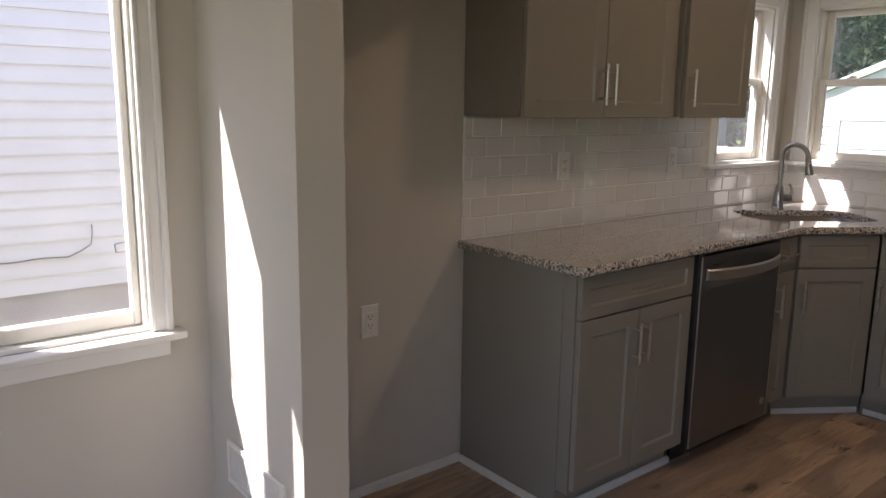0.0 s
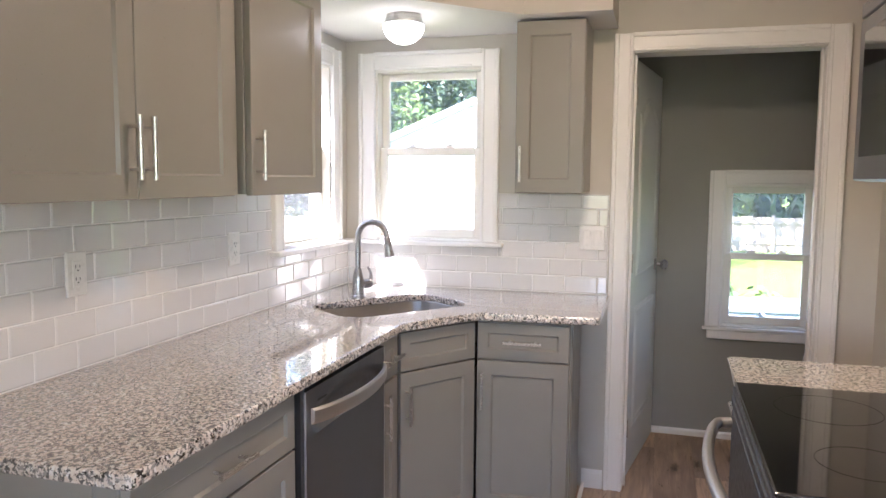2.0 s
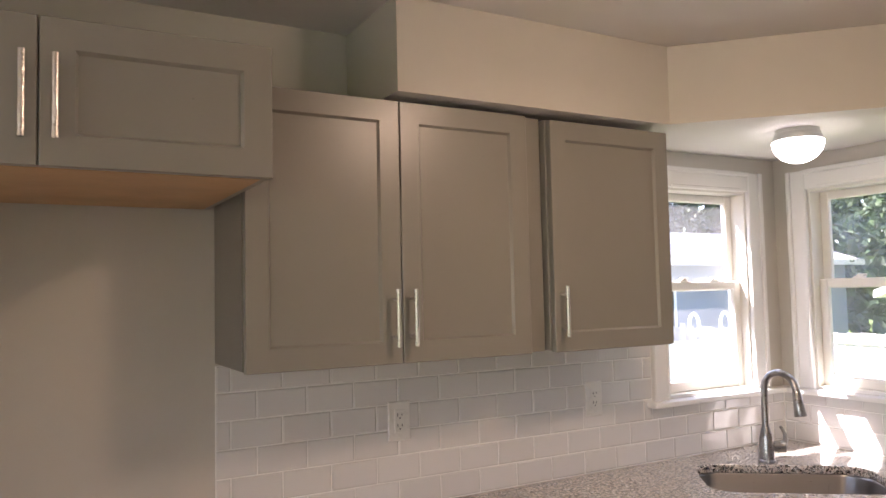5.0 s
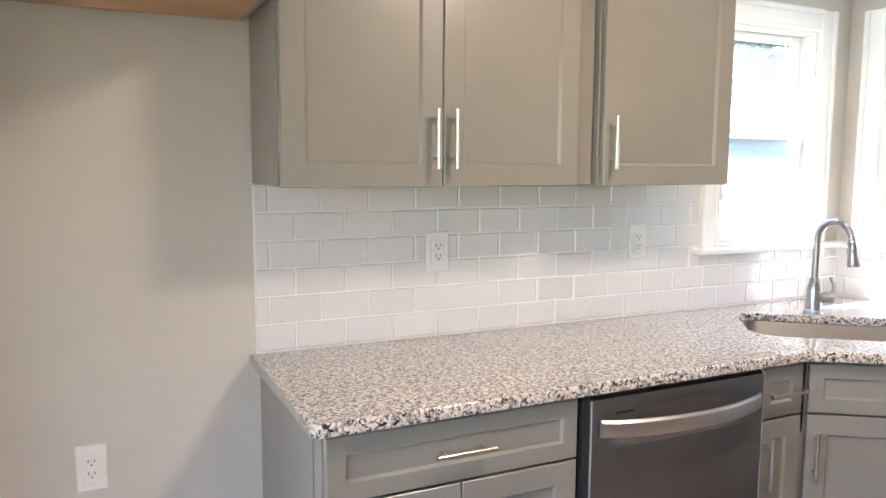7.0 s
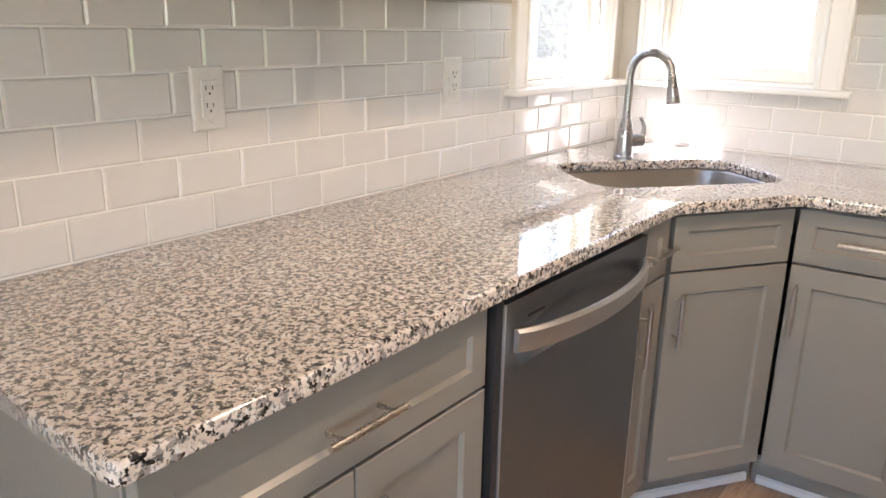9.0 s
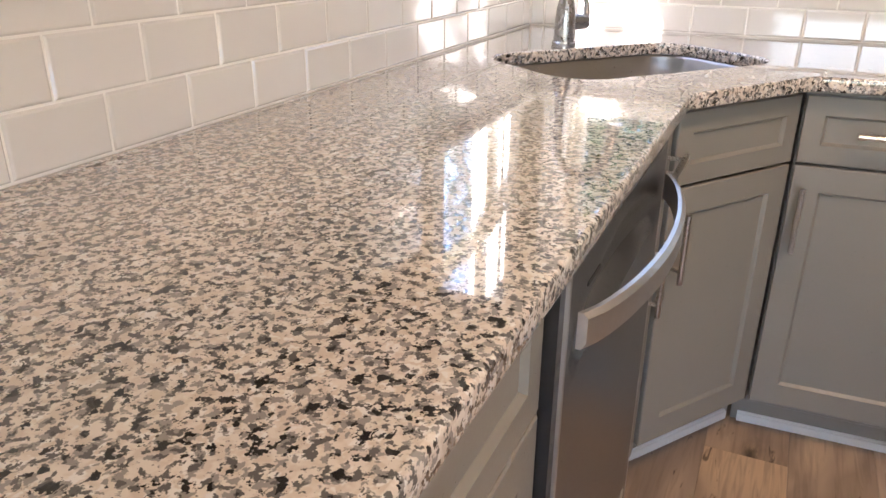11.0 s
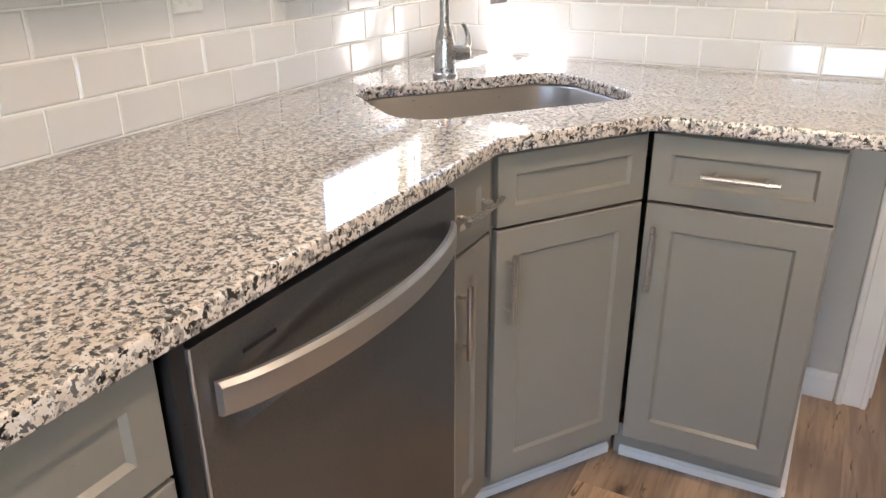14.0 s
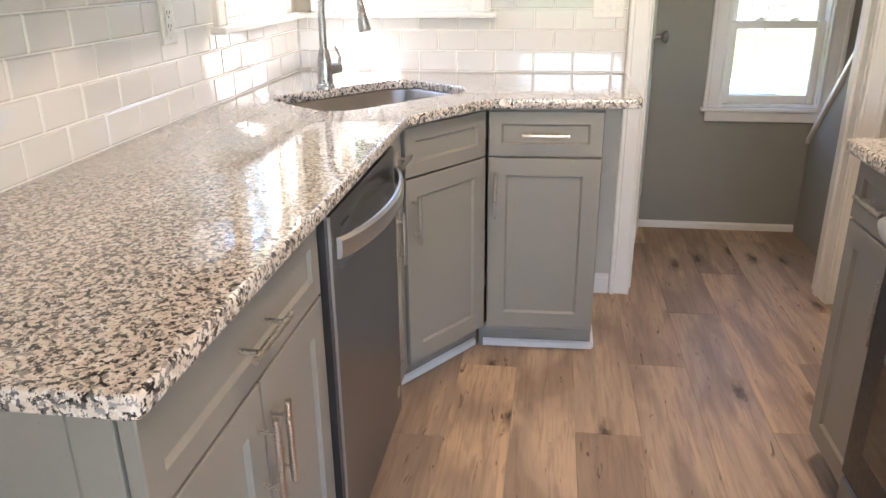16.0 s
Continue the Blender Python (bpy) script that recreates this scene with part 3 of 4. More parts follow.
cap.matrix_basis = Matrix.Translation((5.197, -0.145, 0.462)) @ pose(0, 0, 0, 0, -180 + 48.8, 0) @ pose(0, 0, -0.03)
tagged(cap, "white painted sloping cap board on the stair wall", "trim", "", "structure")


# ---- cabinets ----
def pull(length, vertical, x, z, stand=0.030):
    """A round bar pull on two posts; it stands off the face at y = 0 towards -y."""
    bm = bmesh.new()
    h = length / 2
    if vertical:
        tube([(x, -stand, z - h), (x, -stand, z - h + 0.001), (x, -stand, z + h)], 0.006, 12, bm)
        ends = [(x, z - h * 0.66), (x, z + h * 0.66)]
    else:
        tube([(x - h, -stand, z), (x - h + 0.001, -stand, z), (x + h, -stand, z)], 0.006, 12, bm)
        ends = [(x - h * 0.66, z), (x + h * 0.66, z)]
    for px, pz in ends:
        tube([(px, 0.002, pz), (px, -stand, pz)], 0.0042, 10, bm)
    return bm


def shaker(w, h, x, z, rail=0.056, t=0.02):
    return framed(w, h, [(0, t), (0, 0.002), (0.002, 0), (rail, 0), (rail + 0.006, 0.008)], x, z)


def front(parent, name, x0, x1, z0, z1, handle=None, rail=0.056, length=0.148):
    f = part(name, shaker(x1 - x0, z1 - z0, x0, z0, rail), PAINT, parent)
    if handle == "across":
        part("handle", pull(length, False, (x0 + x1) / 2, (z0 + z1) / 2), NICKEL, f, "brushed nickel bar handle", True)
    elif handle:
        side, where = handle
        hx = x0 + 0.024 if side == "l" else x1 - 0.024
        hz = z1 - 0.044 - length / 2 if where == "t" else z0 + 0.045 + length / 2
        part("handle", pull(length, True, hx, hz), NICKEL, f, "brushed nickel bar handle", True)
    return f


def base_cabinet(m, w, depth, label, doors, drawer="across", outline=None, end_left=False, end_right=False, low=0.0, group="base cabinets", toe=(0.0, 0.0)):
    """A base unit; x along its front, y into it, the door faces at y = 0."""
    c = thing("base_cabinet", m, label, "cabinet", group)
    if outline:
        bm = prism(outline, 0.105, low)
        box(bm, 0.0, w, 0.0235, 0.035, low + 0.001, 0.883)
    else:
        bm = boxed(0.0, w, 0.0235, depth, 0.105, 0.883, 0.0015)
    part("body", bm, PAINT, c)
    part("toe_kick", boxed(0.0 - toe[0], w + toe[1], 0.075, 0.09, FLOOR, 0.1045), PAINT, c)
    if end_left:
        part("end_panel", boxed(-0.004, 0.0, 0.075, depth, FLOOR, 0.884), PAINT, c)
    if end_right:
        part("end_panel", boxed(w, w + 0.004, 0.075, depth, FLOOR, 0.884), PAINT, c)
    g = 0.004
    if drawer is not None:
        front(c, "drawer_front", g, w - g, 0.7285, 0.872, drawer or None, 0.040)
    n = len(doors)
    dw = (w - g * (n + 1)) / n
    for i, hnd in enumerate(doors):
        x0 = g + i * (dw + g)
        front(c, "door", x0, x0 + dw, 0.125, 0.722, hnd)
    return c


FRONT = 1.558
base_cabinet(pose(2.0, FRONT, 0), 0.632, N - FRONT - 0.003, "warm grey shaker base cabinet with one wide drawer over two doors", ["rt", "lt"], end_left=True)
base_cabinet(pose(3.241, FRONT, 0), 0.174, N - FRONT - 0.003, "narrow warm grey shaker base cabinet beside the dishwasher", ["lt"], toe=(0.0, 0.045))
ang = math.degrees(math.atan2(1.346 - 1.552, 3.731 - 3.424))
wd = math.hypot(3.731 - 3.424, 1.346 - 1.552)
mc = pose(3.424, 1.552, 0, 0, 0, ang)
inv = mc.inverted()
ol = [inv @ Vector((x, y, 0)) for x, y in ((3.428, 1.580), (3.745, 1.376), (4.30, 1.38), (4.30, 2.13), (3.436, 2.13))]
base_cabinet(mc, wd, 0.5, "warm grey shaker corner sink cabinet set at an angle", ["lt"], drawer="", outline=[(v.x, v.y) for v in ol], low=0.66, toe=(0.02, 0.045))
base_cabinet(pose(3.728, 1.343, 0, 0, 0, -88), 0.364, 0.545, "warm grey shaker base cabinet with a drawer over one door", ["lt"], end_right=True, toe=(0.028, 0.0))

# white shoe moulding at the toe kicks
SHOE = "white painted shoe moulding along the cabinet toe kick"
for p, q in (((3.455, 1.628), (3.798, 1.394)), ((3.806, 1.358), (3.820, 0.972)), ((3.820, 0.978), (4.31, 0.978)), ((2.0, 1.632), (2.65, 1.632)), ((1.996, 2.145), (1.996, 1.634))):
    run_board("baseboard", q, p, 0.026, 0.013, SHOE)


def wall_cabinet(m, w, z0, z1, depth, label, doors, fill=0.0, name="wall_cabinet", under=None, handle_at="b", dark=False):
    c = thing(name, m, label, "cabinet", "wall cabinets")
    part("body", boxed(0.0, w, 0.0235, depth, z0 + 0.004, z1, 0.0015), PAINT, c)
    if fill:
        part("filler", boxed(w + 0.0005, w + fill, 0.036, 0.050, z0 + 0.002, z1, 0.001), PAINT, c)
    if under:
        part("underside", boxed(0.018, w - 0.018, 0.04, depth - 0.02, z0 + 0.002, z0 + 0.0038), under, c, "bare birch plywood underside")
    g, n = 0.003, len(doors)
    dw = (w - g * (n + 1)) / n
    for i, hnd in enumerate(doors):
        x0 = g + i * (dw + g)
        front(c, "door", x0, x0 + dw, z0, z1 - 0.004, hnd)
    return c


wall_cabinet(pose(1.986, 1.832, 0), 0.824, 1.374, 2.068, N - 1.832 - 0.003, "warm grey shaker wall cabinet with two doors above the backsplash", ["rb", "lb"], fill=0.070)
wall_cabinet(pose(2.883, 1.822, 0), 0.480, 1.374, 2.062, N - 1.822 - 0.003, "warm grey shaker wall cabinet with one door beside the window", ["lb"])
wall_cabinet(pose(4.012, 1.258, 0, 0, 0, -90), 0.285, 1.372, 2.074, E - 4.012 - 0.003, "narrow warm grey shaker wall cabinet between window and doorway", ["lb"])
wall_cabinet(pose(1.140, 1.53, 0), 0.832, 1.790, 2.060, N - 1.53 - 0.003, "warm grey two-door cabinet over the empty refrigerator space", ["rb", "lb"], under=RAWPLY)


# ---- counters ----
U, V = Vector((0.79, -0.613)), Vector((0.613, 0.79))


def uv(u, v):
    p = U * u + V * v
    return (p.x, p.y)


SINKBOX = [uv(1.632, 3.482), uv(2.214, 3.482), uv(2.214, 3.853), uv(1.632, 3.853)]
outline = rounded([(1.968, N - 0.002), (1.968, 1.528), (3.398, 1.535), (3.698, 1.333), (3.730, 0.872), (E - 0.002, 0.872), (E - 0.002, N - 0.002)], [0, 0.014, 0.06, 0.05, 0.02, 0, 0])
hole = rounded(SINKBOX, [0.09] * 4, 8)
top = slab("countertop", [outline, hole], 0.884, 0.914, GRANITE, 0.005)
tagged(top, "polished speckled granite countertop with a corner sink cutout", "countertop")
for nm, x0, x1 in (("far", 2.895, 3.235), ("near", 1.875, 2.192)):
    ob = slab("countertop", [rounded([(x0, S + 0.002), (x1, S + 0.002), (x1, 0.466), (x0, 0.466)], [0, 0, 0.02, 0.02])], 0.884, 0.914, GRANITE, 0.005)
    tagged(ob, "short polished granite countertop beside the range", "countertop", "range side counters")
base_cabinet(pose(3.222, 0.430, 0, 0, 0, 180), 0.322, 0.60, "warm grey shaker base cabinet beside the range", ["rt"], group="range side cabinets", end_left=True)
base_cabinet(pose(2.188, 0.430, 0, 0, 0, 180), 0.300, 0.60, "warm grey shaker base cabinet beside the range", ["lt"], group="range side cabinets", end_right=True)


def sink():
    s = thing("sink", pose(*uv(1.923, 3.6675), 0, 0, 0, -37.8), "brushed stainless steel undermount corner sink, empty", "sink")
    bm = bmesh.new()
    prev = None
    hx, hy = 0.292, 0.187
    for grow, r, z in ((0.03, 0.11, 0.8825), (0.003, 0.09, 0.8825), (0.0, 0.09, 0.878), (-0.010, 0.085, 0.73), (-0.030, 0.07, 0.700), (-0.06, 0.05, 0.693)):
        pts = rounded([(-hx - grow, -hy - grow), (hx + grow, -hy - grow), (hx + grow, hy + grow), (-hx - grow, hy + grow)], [r] * 4, 8)
        ring = [bm.verts.new((x, y, z)) for x, y in pts]
        if prev:
            for i in range(len(ring)):
                j = (i + 1) % len(ring)
                bm.faces.new((prev[i], prev[j], ring[j], ring[i]))
        prev = ring
    bm.faces.new(prev)
    part("bowl", bm, STEEL, s, smooth=True)
    bm = lathe([(0.045, 0.6935), (0.045, 0.696), (0.036, 0.697), (0.030, 0.6945)], 24)
    part("drain", bm, FAUCET, s, smooth=True)


sink()


def faucet():
    f = thing("faucet", pose(*uv(1.905, 3.898), 0.9135, 0, 0, -37.8), "brushed steel gooseneck kitchen faucet with a side lever", "faucet")
    part("body", lathe([(0.031, 0.0), (0.031, 0.010), (0.027, 0.014), (0.0265, 0.05), (0.0235, 0.09), (0.017, 0.118), (0.0135, 0.128)], 28), FAUCET, f, smooth=True)
    turn = pose(0, 0, 0, 0, 0, 36)
    arc = [(0, 0, 0.12), (0, 0, 0.18), (0, 0, 0.245)]
    for k in range(1, 15):
        a = math.pi * 0.985 * k / 14
        arc.append((0, -0.067 * (1 - math.cos(a)), 0.262 + 0.067 * math.sin(a)))
    bm = tube(arc, [0.0125] * len(arc), 16)
    bm.transform(turn)
    part("spout", bm, FAUCET, f, smooth=True)
    e, p = Vector(arc[-1]), Vector(arc[-2])
    d = (e - p).normalized()
    head = [e - d * 0.004, e + d * 0.002, e + d * 0.045, e + d * 0.078, e + d * 0.082]
    bm = tube(head, [0.0125, 0.0145, 0.017, 0.0205, 0.019], 18)
    bm.transform(turn)
    part("spray_head", bm, FAUCET, f, smooth=True)
    part("valve", tube([(0.015, 0, 0.058), (0.045, 0, 0.058), (0.046, 0, 0.058), (0.062, 0, 0.058), (0.066, 0, 0.058)], [0.019, 0.0195, 0.0175, 0.019, 0.015], 18), FAUCET, f, smooth=True)
    part("lever", tube([(0.056, 0, 0.062), (0.066, 0.002, 0.080), (0.066, 0.004, 0.100), (0.058, 0.004, 0.118), (0.050, 0.004, 0.130)], [0.012, 0.009, 0.0065, 0.0055, 0.005], 12), FAUCET, f, smooth=True)


faucet()


# ---- appliances ----
def arc_handle(x0, x1, z, bow, height, thick=0.010, rise=0.0, y0=0.0):
    """A flat bar handle that bows away from the face between its ends."""
    bm = bmesh.new()
    n = 22
    rows = []
    for i in range(n + 1):
        f = i / n
        x = x0 + (x1 - x0) * f
        y = y0 - bow * (1 - (2 * f - 1) ** 2) ** 0.8 - 0.004
        zz = z - rise * (1 - (2 * f - 1) ** 2)
        rows.append([bm.verts.new((x, y + dy, zz + dz)) for dy, dz in ((0, -height / 2), (-thick * 0.5, -height / 2 - 0.0), (-thick, -height * 0.3), (-thick, height * 0.36), (-thick * 0.5, height / 2), (0, height / 2))])
    for a, b in zip(rows, rows[1:]):
        for k in range(6):
            j = (k + 1) % 6
            bm.faces.new((a[k], a[j], b[j], b[k]))
    bm.faces.new(rows[0]), bm.faces.new(rows[-1][::-1])
    return bm


def dishwasher():
    d = thing("dishwasher", pose(2.660, 1.542, 0), "black stainless steel dishwasher with a bowed bar handle", "dishwasher")
    w = 0.574
    part("tub", boxed(0.004, w - 0.004, 0.03, 0.55, 0.09, 0.872), BLACK, d)
    part("toe_kick", boxed(0.004, w - 0.004, 0.085, 0.10, FLOOR, 0.10), BLACK, d)
    # door with a scooped recess behind the handle
    bm = bmesh.new()
    n, mz = 24, 26
    x0, x1, z0, z1 = 0.0, w, 0.098, 0.868
    grid = []
    for k in range(mz + 1):
        f = k / mz
        z = z0 + (z1 - z0) * (f * 0.70 / 0.45 if f < 0.45 else 0.70 + (f - 0.45) / 0.55 * 0.30)
        row = []
        for i in range(n + 1):
            x = x0 + (x1 - x0) * i / n
            cx = (x - w / 2) / (w * 0.465)
            y = 0.0
            if abs(cx) < 1:
                top = 0.772 + 0.072 * (1 - cx * cx) ** 0.75
                if 0.74 < z < top:
                    g = (z - 0.74) / (top - 0.74)
                    y = 0.0275 * (1 - cx * cx) ** 0.6 * min(1.0, (1 - g) * 2.2) * min(1.0, g * 8)
            row.append(bm.verts.new((x, y, z)))
        grid.append(row)
    for a, b in zip(grid, grid[1:]):
        for i in range(n):
            bm.faces.new((a[i], a[i + 1], b[i + 1], b[i]))
    back = [bm.verts.new(p) for p in ((x0, 0.03, z0), (x1, 0.03, z0), (x1, 0.03, z1), (x0, 0.03, z1))]
    bm.faces.new((back[3], back[2], back[1], back[0]))
    bm.faces.new([*grid[0][::-1], back[0], back[1]])
    bm.faces.new([*grid[-1], back[2], back[3]])
    bm.faces.new([*[r[0] for r in grid], back[3], back[0]])
    bm.faces.new([*[r[-1] for r in grid][::-1], back[1], back[2]])
    door = part("door", bm, DARKSTEEL, d, smooth=True)
    part("edge_trim", boxed(-0.004, -0.0005, -0.001, 0.028, z0, z1, 0.001), HANDLESTEEL, door)
    part("edge_trim", boxed(w + 0.0005, w + 0.004, -0.001, 0.028, z0, z1, 0.001), HANDLESTEEL, door)
    part("handle", arc_handle(0.020, w - 0.020, 0.798, 0.050, 0.043, 0.011), HANDLESTEEL, door, "brushed steel bowed handle", True)
    part("vent_slot", boxed(0.070, 0.125, -0.0012, 0.002, 0.826, 0.831), BLACK, door)
    bm = lathe([(0.017, 0.0), (0.017, 0.0015)], 24)
    bm.transform(Matrix.Translation((0.535, 0.0, 0.17)) @ pose(0, 0, 0, 90, 0, 0))
    part("badge", bm, HANDLESTEEL, door)
    # Black strip put in for the shade between cabinet and door.
    part("gap_shade", boxed(-0.024, -0.0045, 0.004, 0.02, 0.09, 0.878), BLACK, d)


dishwasher()


def cooking_range():
    r = thing("range", pose(2.892, 0.478, 0, 0, 0, 180), "black slide-in electric range with a glass cooktop", "range")
    w = 0.692
    part("body", boxed(0.002, w - 0.002, 0.045, 0.655, 0.02, 0.895, 0.003), BLACK, r)
    part("cooktop", boxed(-0.003, w + 0.003, 0.004, 0.655, 0.9155, 0.925, 0.004, 2), GLASSTOP, r)
    part("cooktop_frame", boxed(0.0, w, 0.0, 0.655, 0.896, 0.915, 0.003), BLACK, r)
    part("control_panel", boxed(0.004, w - 0.004, -0.002, 0.045, 0.868, 0.8955, 0.004), BLACK, r)
    door = part("oven_door", boxed(0.006, w - 0.006, 0.0, 0.044, 0.24, 0.863, 0.005), BLACK, r)
    part("window", boxed(0.09, w - 0.09, -0.0025, 0.001, 0.34, 0.66, 0.002), GLASSTOP, door)
    bow = [(0.04, -0.004, 0.832), (0.045, -0.03, 0.832)] + [(0.05 + 0.592 * k / 16, -0.035 - 0.038 * math.sin(math.pi * k / 16) ** 0.7, 0.832) for k in range(17)] + [(w - 0.045, -0.03, 0.832), (w - 0.04, -0.004, 0.832)]
    part("handle", tube(bow, 0.013, 14), HANDLESTEEL, door, "brushed steel bowed handle", True)
    part("drawer", boxed(0.006, w - 0.006, 0.002, 0.044, 0.05, 0.232, 0.005), DARKSTEEL, r)
    for bx, by, br in ((0.18, 0.18, 0.11), (0.51, 0.18, 0.085), (0.18, 0.47, 0.075), (0.51, 0.47, 0.11)):
        bm = bmesh.new()
        a = [bm.verts.new((bx + br * math.cos(t * math.pi / 24), by + br * math.sin(t * math.pi / 24), 0.9253)) for t in range(48)]
        b = [bm.verts.new((bx + (br - 0.002) * math.cos(t * math.pi / 24), by + (br - 0.002) * math.sin(t * math.pi / 24), 0.9253)) for t in range(48)]
        for i in range(48):
            bm.faces.new((a[i], a[(i + 1) % 48], b[(i + 1) % 48], b[i]))
        part("burner_ring", bm, BURNER, r)
    # paper tag hung on the handle
    t = thing("paper_tag", pose(2.262, 0.515, 0.585, 0, 0, -90), "cream paper tag hanging from the range handle", "paper")
    part("sheet", boxed(-0.024, 0.024, -0.001, 0.0, 0.06, 0.225), PAPER, t)
    bm = boxed(-0.012, 0.012, -0.0016, -0.0008, -0.012, 0.012)
    bm.transform(Matrix.Translation((-0.008, 0, 0.180)) @ pose(0, 0, 0, 0, 45, 0))
    part("printed_mark", bm, INK, t)
    part("sticker", boxed(0.008, 0.020, -0.0016, -0.0008, 0.08, 0.16), ORANGE, t)


cooking_range()


def microwave():
    m = thing("microwave", pose(2.892, 0.235, -0.018, 0, 0, 180), "dark over-the-range microwave with a bowed steel handle", "microwave")
    w = 0.692
    part("body", boxed(0.0, w, 0.022, 0.42, 1.445, 1.852, 0.003), DARKSTEEL, m)
    door = part("door", boxed(0.0, w * 0.76, 0.0, 0.0215, 1.447, 1.815, 0.004), DARKSTEEL, m)
    part("window", boxed(0.05, w * 0.62, -0.002, 0.001, 1.50, 1.78, 0.001), GLASSTOP, door)
    part("vent_grille", boxed(0.0, w, 0.0, 0.0215, 1.818, 1.852, 0.003), DARKSTEEL, m)
    part("control_panel", boxed(w * 0.765, w, 0.0, 0.0215, 1.447, 1.815, 0.004), GLASSTOP, m)
    pts = [(0.012, -0.002, 1.49)] + [(0.014, -0.014 - 0.036 * math.sin(math.pi * k / 16) ** 0.8, 1.49 + 0.29 * k / 16) for k in range(17)] + [(0.012, -0.002, 1.78)]
    part("handle", tube([(x + 0.52, y, z) for x, y, z in pts], 0.012, 14), HANDLESTEEL, door, "brushed steel bowed handle", True)
    part("lamp_cover", boxed(0.10, 0.30, 0.10, 0.22, 1.436, 1.4448, 0.002), PLATE, m)
    part("grease_filter", boxed(0.05, w - 0.05, 0.24, 0.38, 1.440, 1.4448, 0.001), HANDLESTEEL, m)


microwave()
wall_cabinet(pose(2.892, 0.115, 0, 0, 0, 180), 0.692, 1.838, 2.20, 0.115 - S - 0.003, "warm grey cabinet above the microwave", ["rb", "lb"])


# ---- lamps ----
def dome_lamp(name, x, y, z, shade, label):
    l = thing(name, pose(x, y, z), label, "ceiling light")
    part("base", lathe([(0.070, 0.0), (0.070, -0.010), (0.074, -0.012), (0.074, -0.022), (0.078, -0.024), (0.078, -0.036), (0.074, -0.040)], 36), HANDLESTEEL, l, "ribbed nickel base ring", True)
    prof = [(0.083 * math.cos(k * math.pi / 24) + 0.0005, -0.0405 - 0.074 * math.sin(k * math.pi / 24)) for k in range(13)]
    part("shade", lathe(prof, 36), shade, l, "white glass dome shade", True)
    return l


dome_lamp("ceiling_light", 3.835, 1.685, 2.0815, GLOW, "white glass dome ceiling light with a ribbed nickel base")
dome_lamp("ceiling_light", 2.86, 0.80, TOP - 0.0005, GLOW2, "lit white glass dome ceiling light on the kitchen ceiling")
bulb = new("ceiling_bulb", bpy.data.lights.new("ceiling_bulb", "AREA"))
bulb.data.shape, bulb.data.size, bulb.data.energy, bulb.data.color = "DISK", 0.30, 0.9, (1.0, 0.74, 0.50)
bulb.matrix_world = look((2.86, 0.80, TOP - 0.13), (2.86, 0.81, 0.0))


# ---- plates ----
def outlet(m, label, tagname="outlet"):
    o = thing("wall_outlet", m, label, "outlet", "wall outlets")
    part("plate", framed(0.072, 0.118, [(0, 0.0), (0, -0.004), (0.003, -0.0065)], -0.036, -0.059), PLATE, o)
    part("insert", framed(0.034, 0.068, [(0, -0.005), (0, -0.0085), (0.001, -0.009)], -0.017, -0.034), PLATE, o)
    for z in (0.016, -0.016):
        for a, b, c, d in ((-0.0085, -0.0065, z - 0.001, z + 0.008), (0.0060, 0.0078, z, z + 0.007), (-0.002, 0.002, z - 0.009, z - 0.005)):
            part("slot", boxed(a, b, -0.0095, -0.0085, c, d), BLACK, o)
    for z in (0.047, -0.047):
        part("screw", boxed(-0.002, 0.002, -0.0075, -0.006, z - 0.002, z + 0.002, 0.0005), PLATE, o)


TILEFACE = 2.1395
outlet(pose(2.527, TILEFACE, 1.172), "white duplex outlet on the tile backsplash")
outlet(pose(3.285, TILEFACE, 1.172), "white duplex outlet on the tile backsplash beside the window")
outlet(pose(1.570, N, 0.665), "white duplex outlet in the refrigerator alcove")
sw = thing("light_switch", pose(4.3115, 0.957, 1.170, 0, 0, -90), "white double rocker light switch on the tile", "switch")
part("plate", framed(0.112, 0.112, [(0, 0.0), (0, -0.004), (0.003, -0.0065)], -0.056, -0.056), PLATE, sw)
for x in (-0.024, 0.024):
    part("rocker", framed(0.033, 0.066, [(0, -0.005), (0, -0.0085), (0.002, -0.0095)], x - 0.0165, -0.033), PLATE, sw)

# heat register low on the partition wall
reg = thing("wall_register", pose(0.997, 2.02, 0.30, 0, 0, -90), "white slotted wall register", "register")
part("frame", bars(bmesh.new(), 0.0, 0.36, 0.0, 0.135, 0.015, 0.015, 0.015, -0.012, 0.0, 0.002), TRIM, reg)
part("backing", boxed(0.014, 0.346, -0.0015, -0.0002, 0.014, 0.121), BLACK, reg)
fin = boxed(-0.0035, 0.0035, -0.009, -0.002, 0.016, 0.119, 0.001)
fin_ob = part("slat", fin, TRIM, reg)
fin_ob.location.x = 0.024
for k in range(1, 27):
    c = fin_ob.copy()
    scene.collection.objects.link(c)
    c.location.x = 0.024 + k * 0.012


# ---- outdoors ----
GROUND = -0.8
tagged(mesh_object("ground", boxed(-400, 400, -400, 400, GROUND - 0.5, GROUND), LAWN), "sunlit green lawn", "lawn", "", "structure")


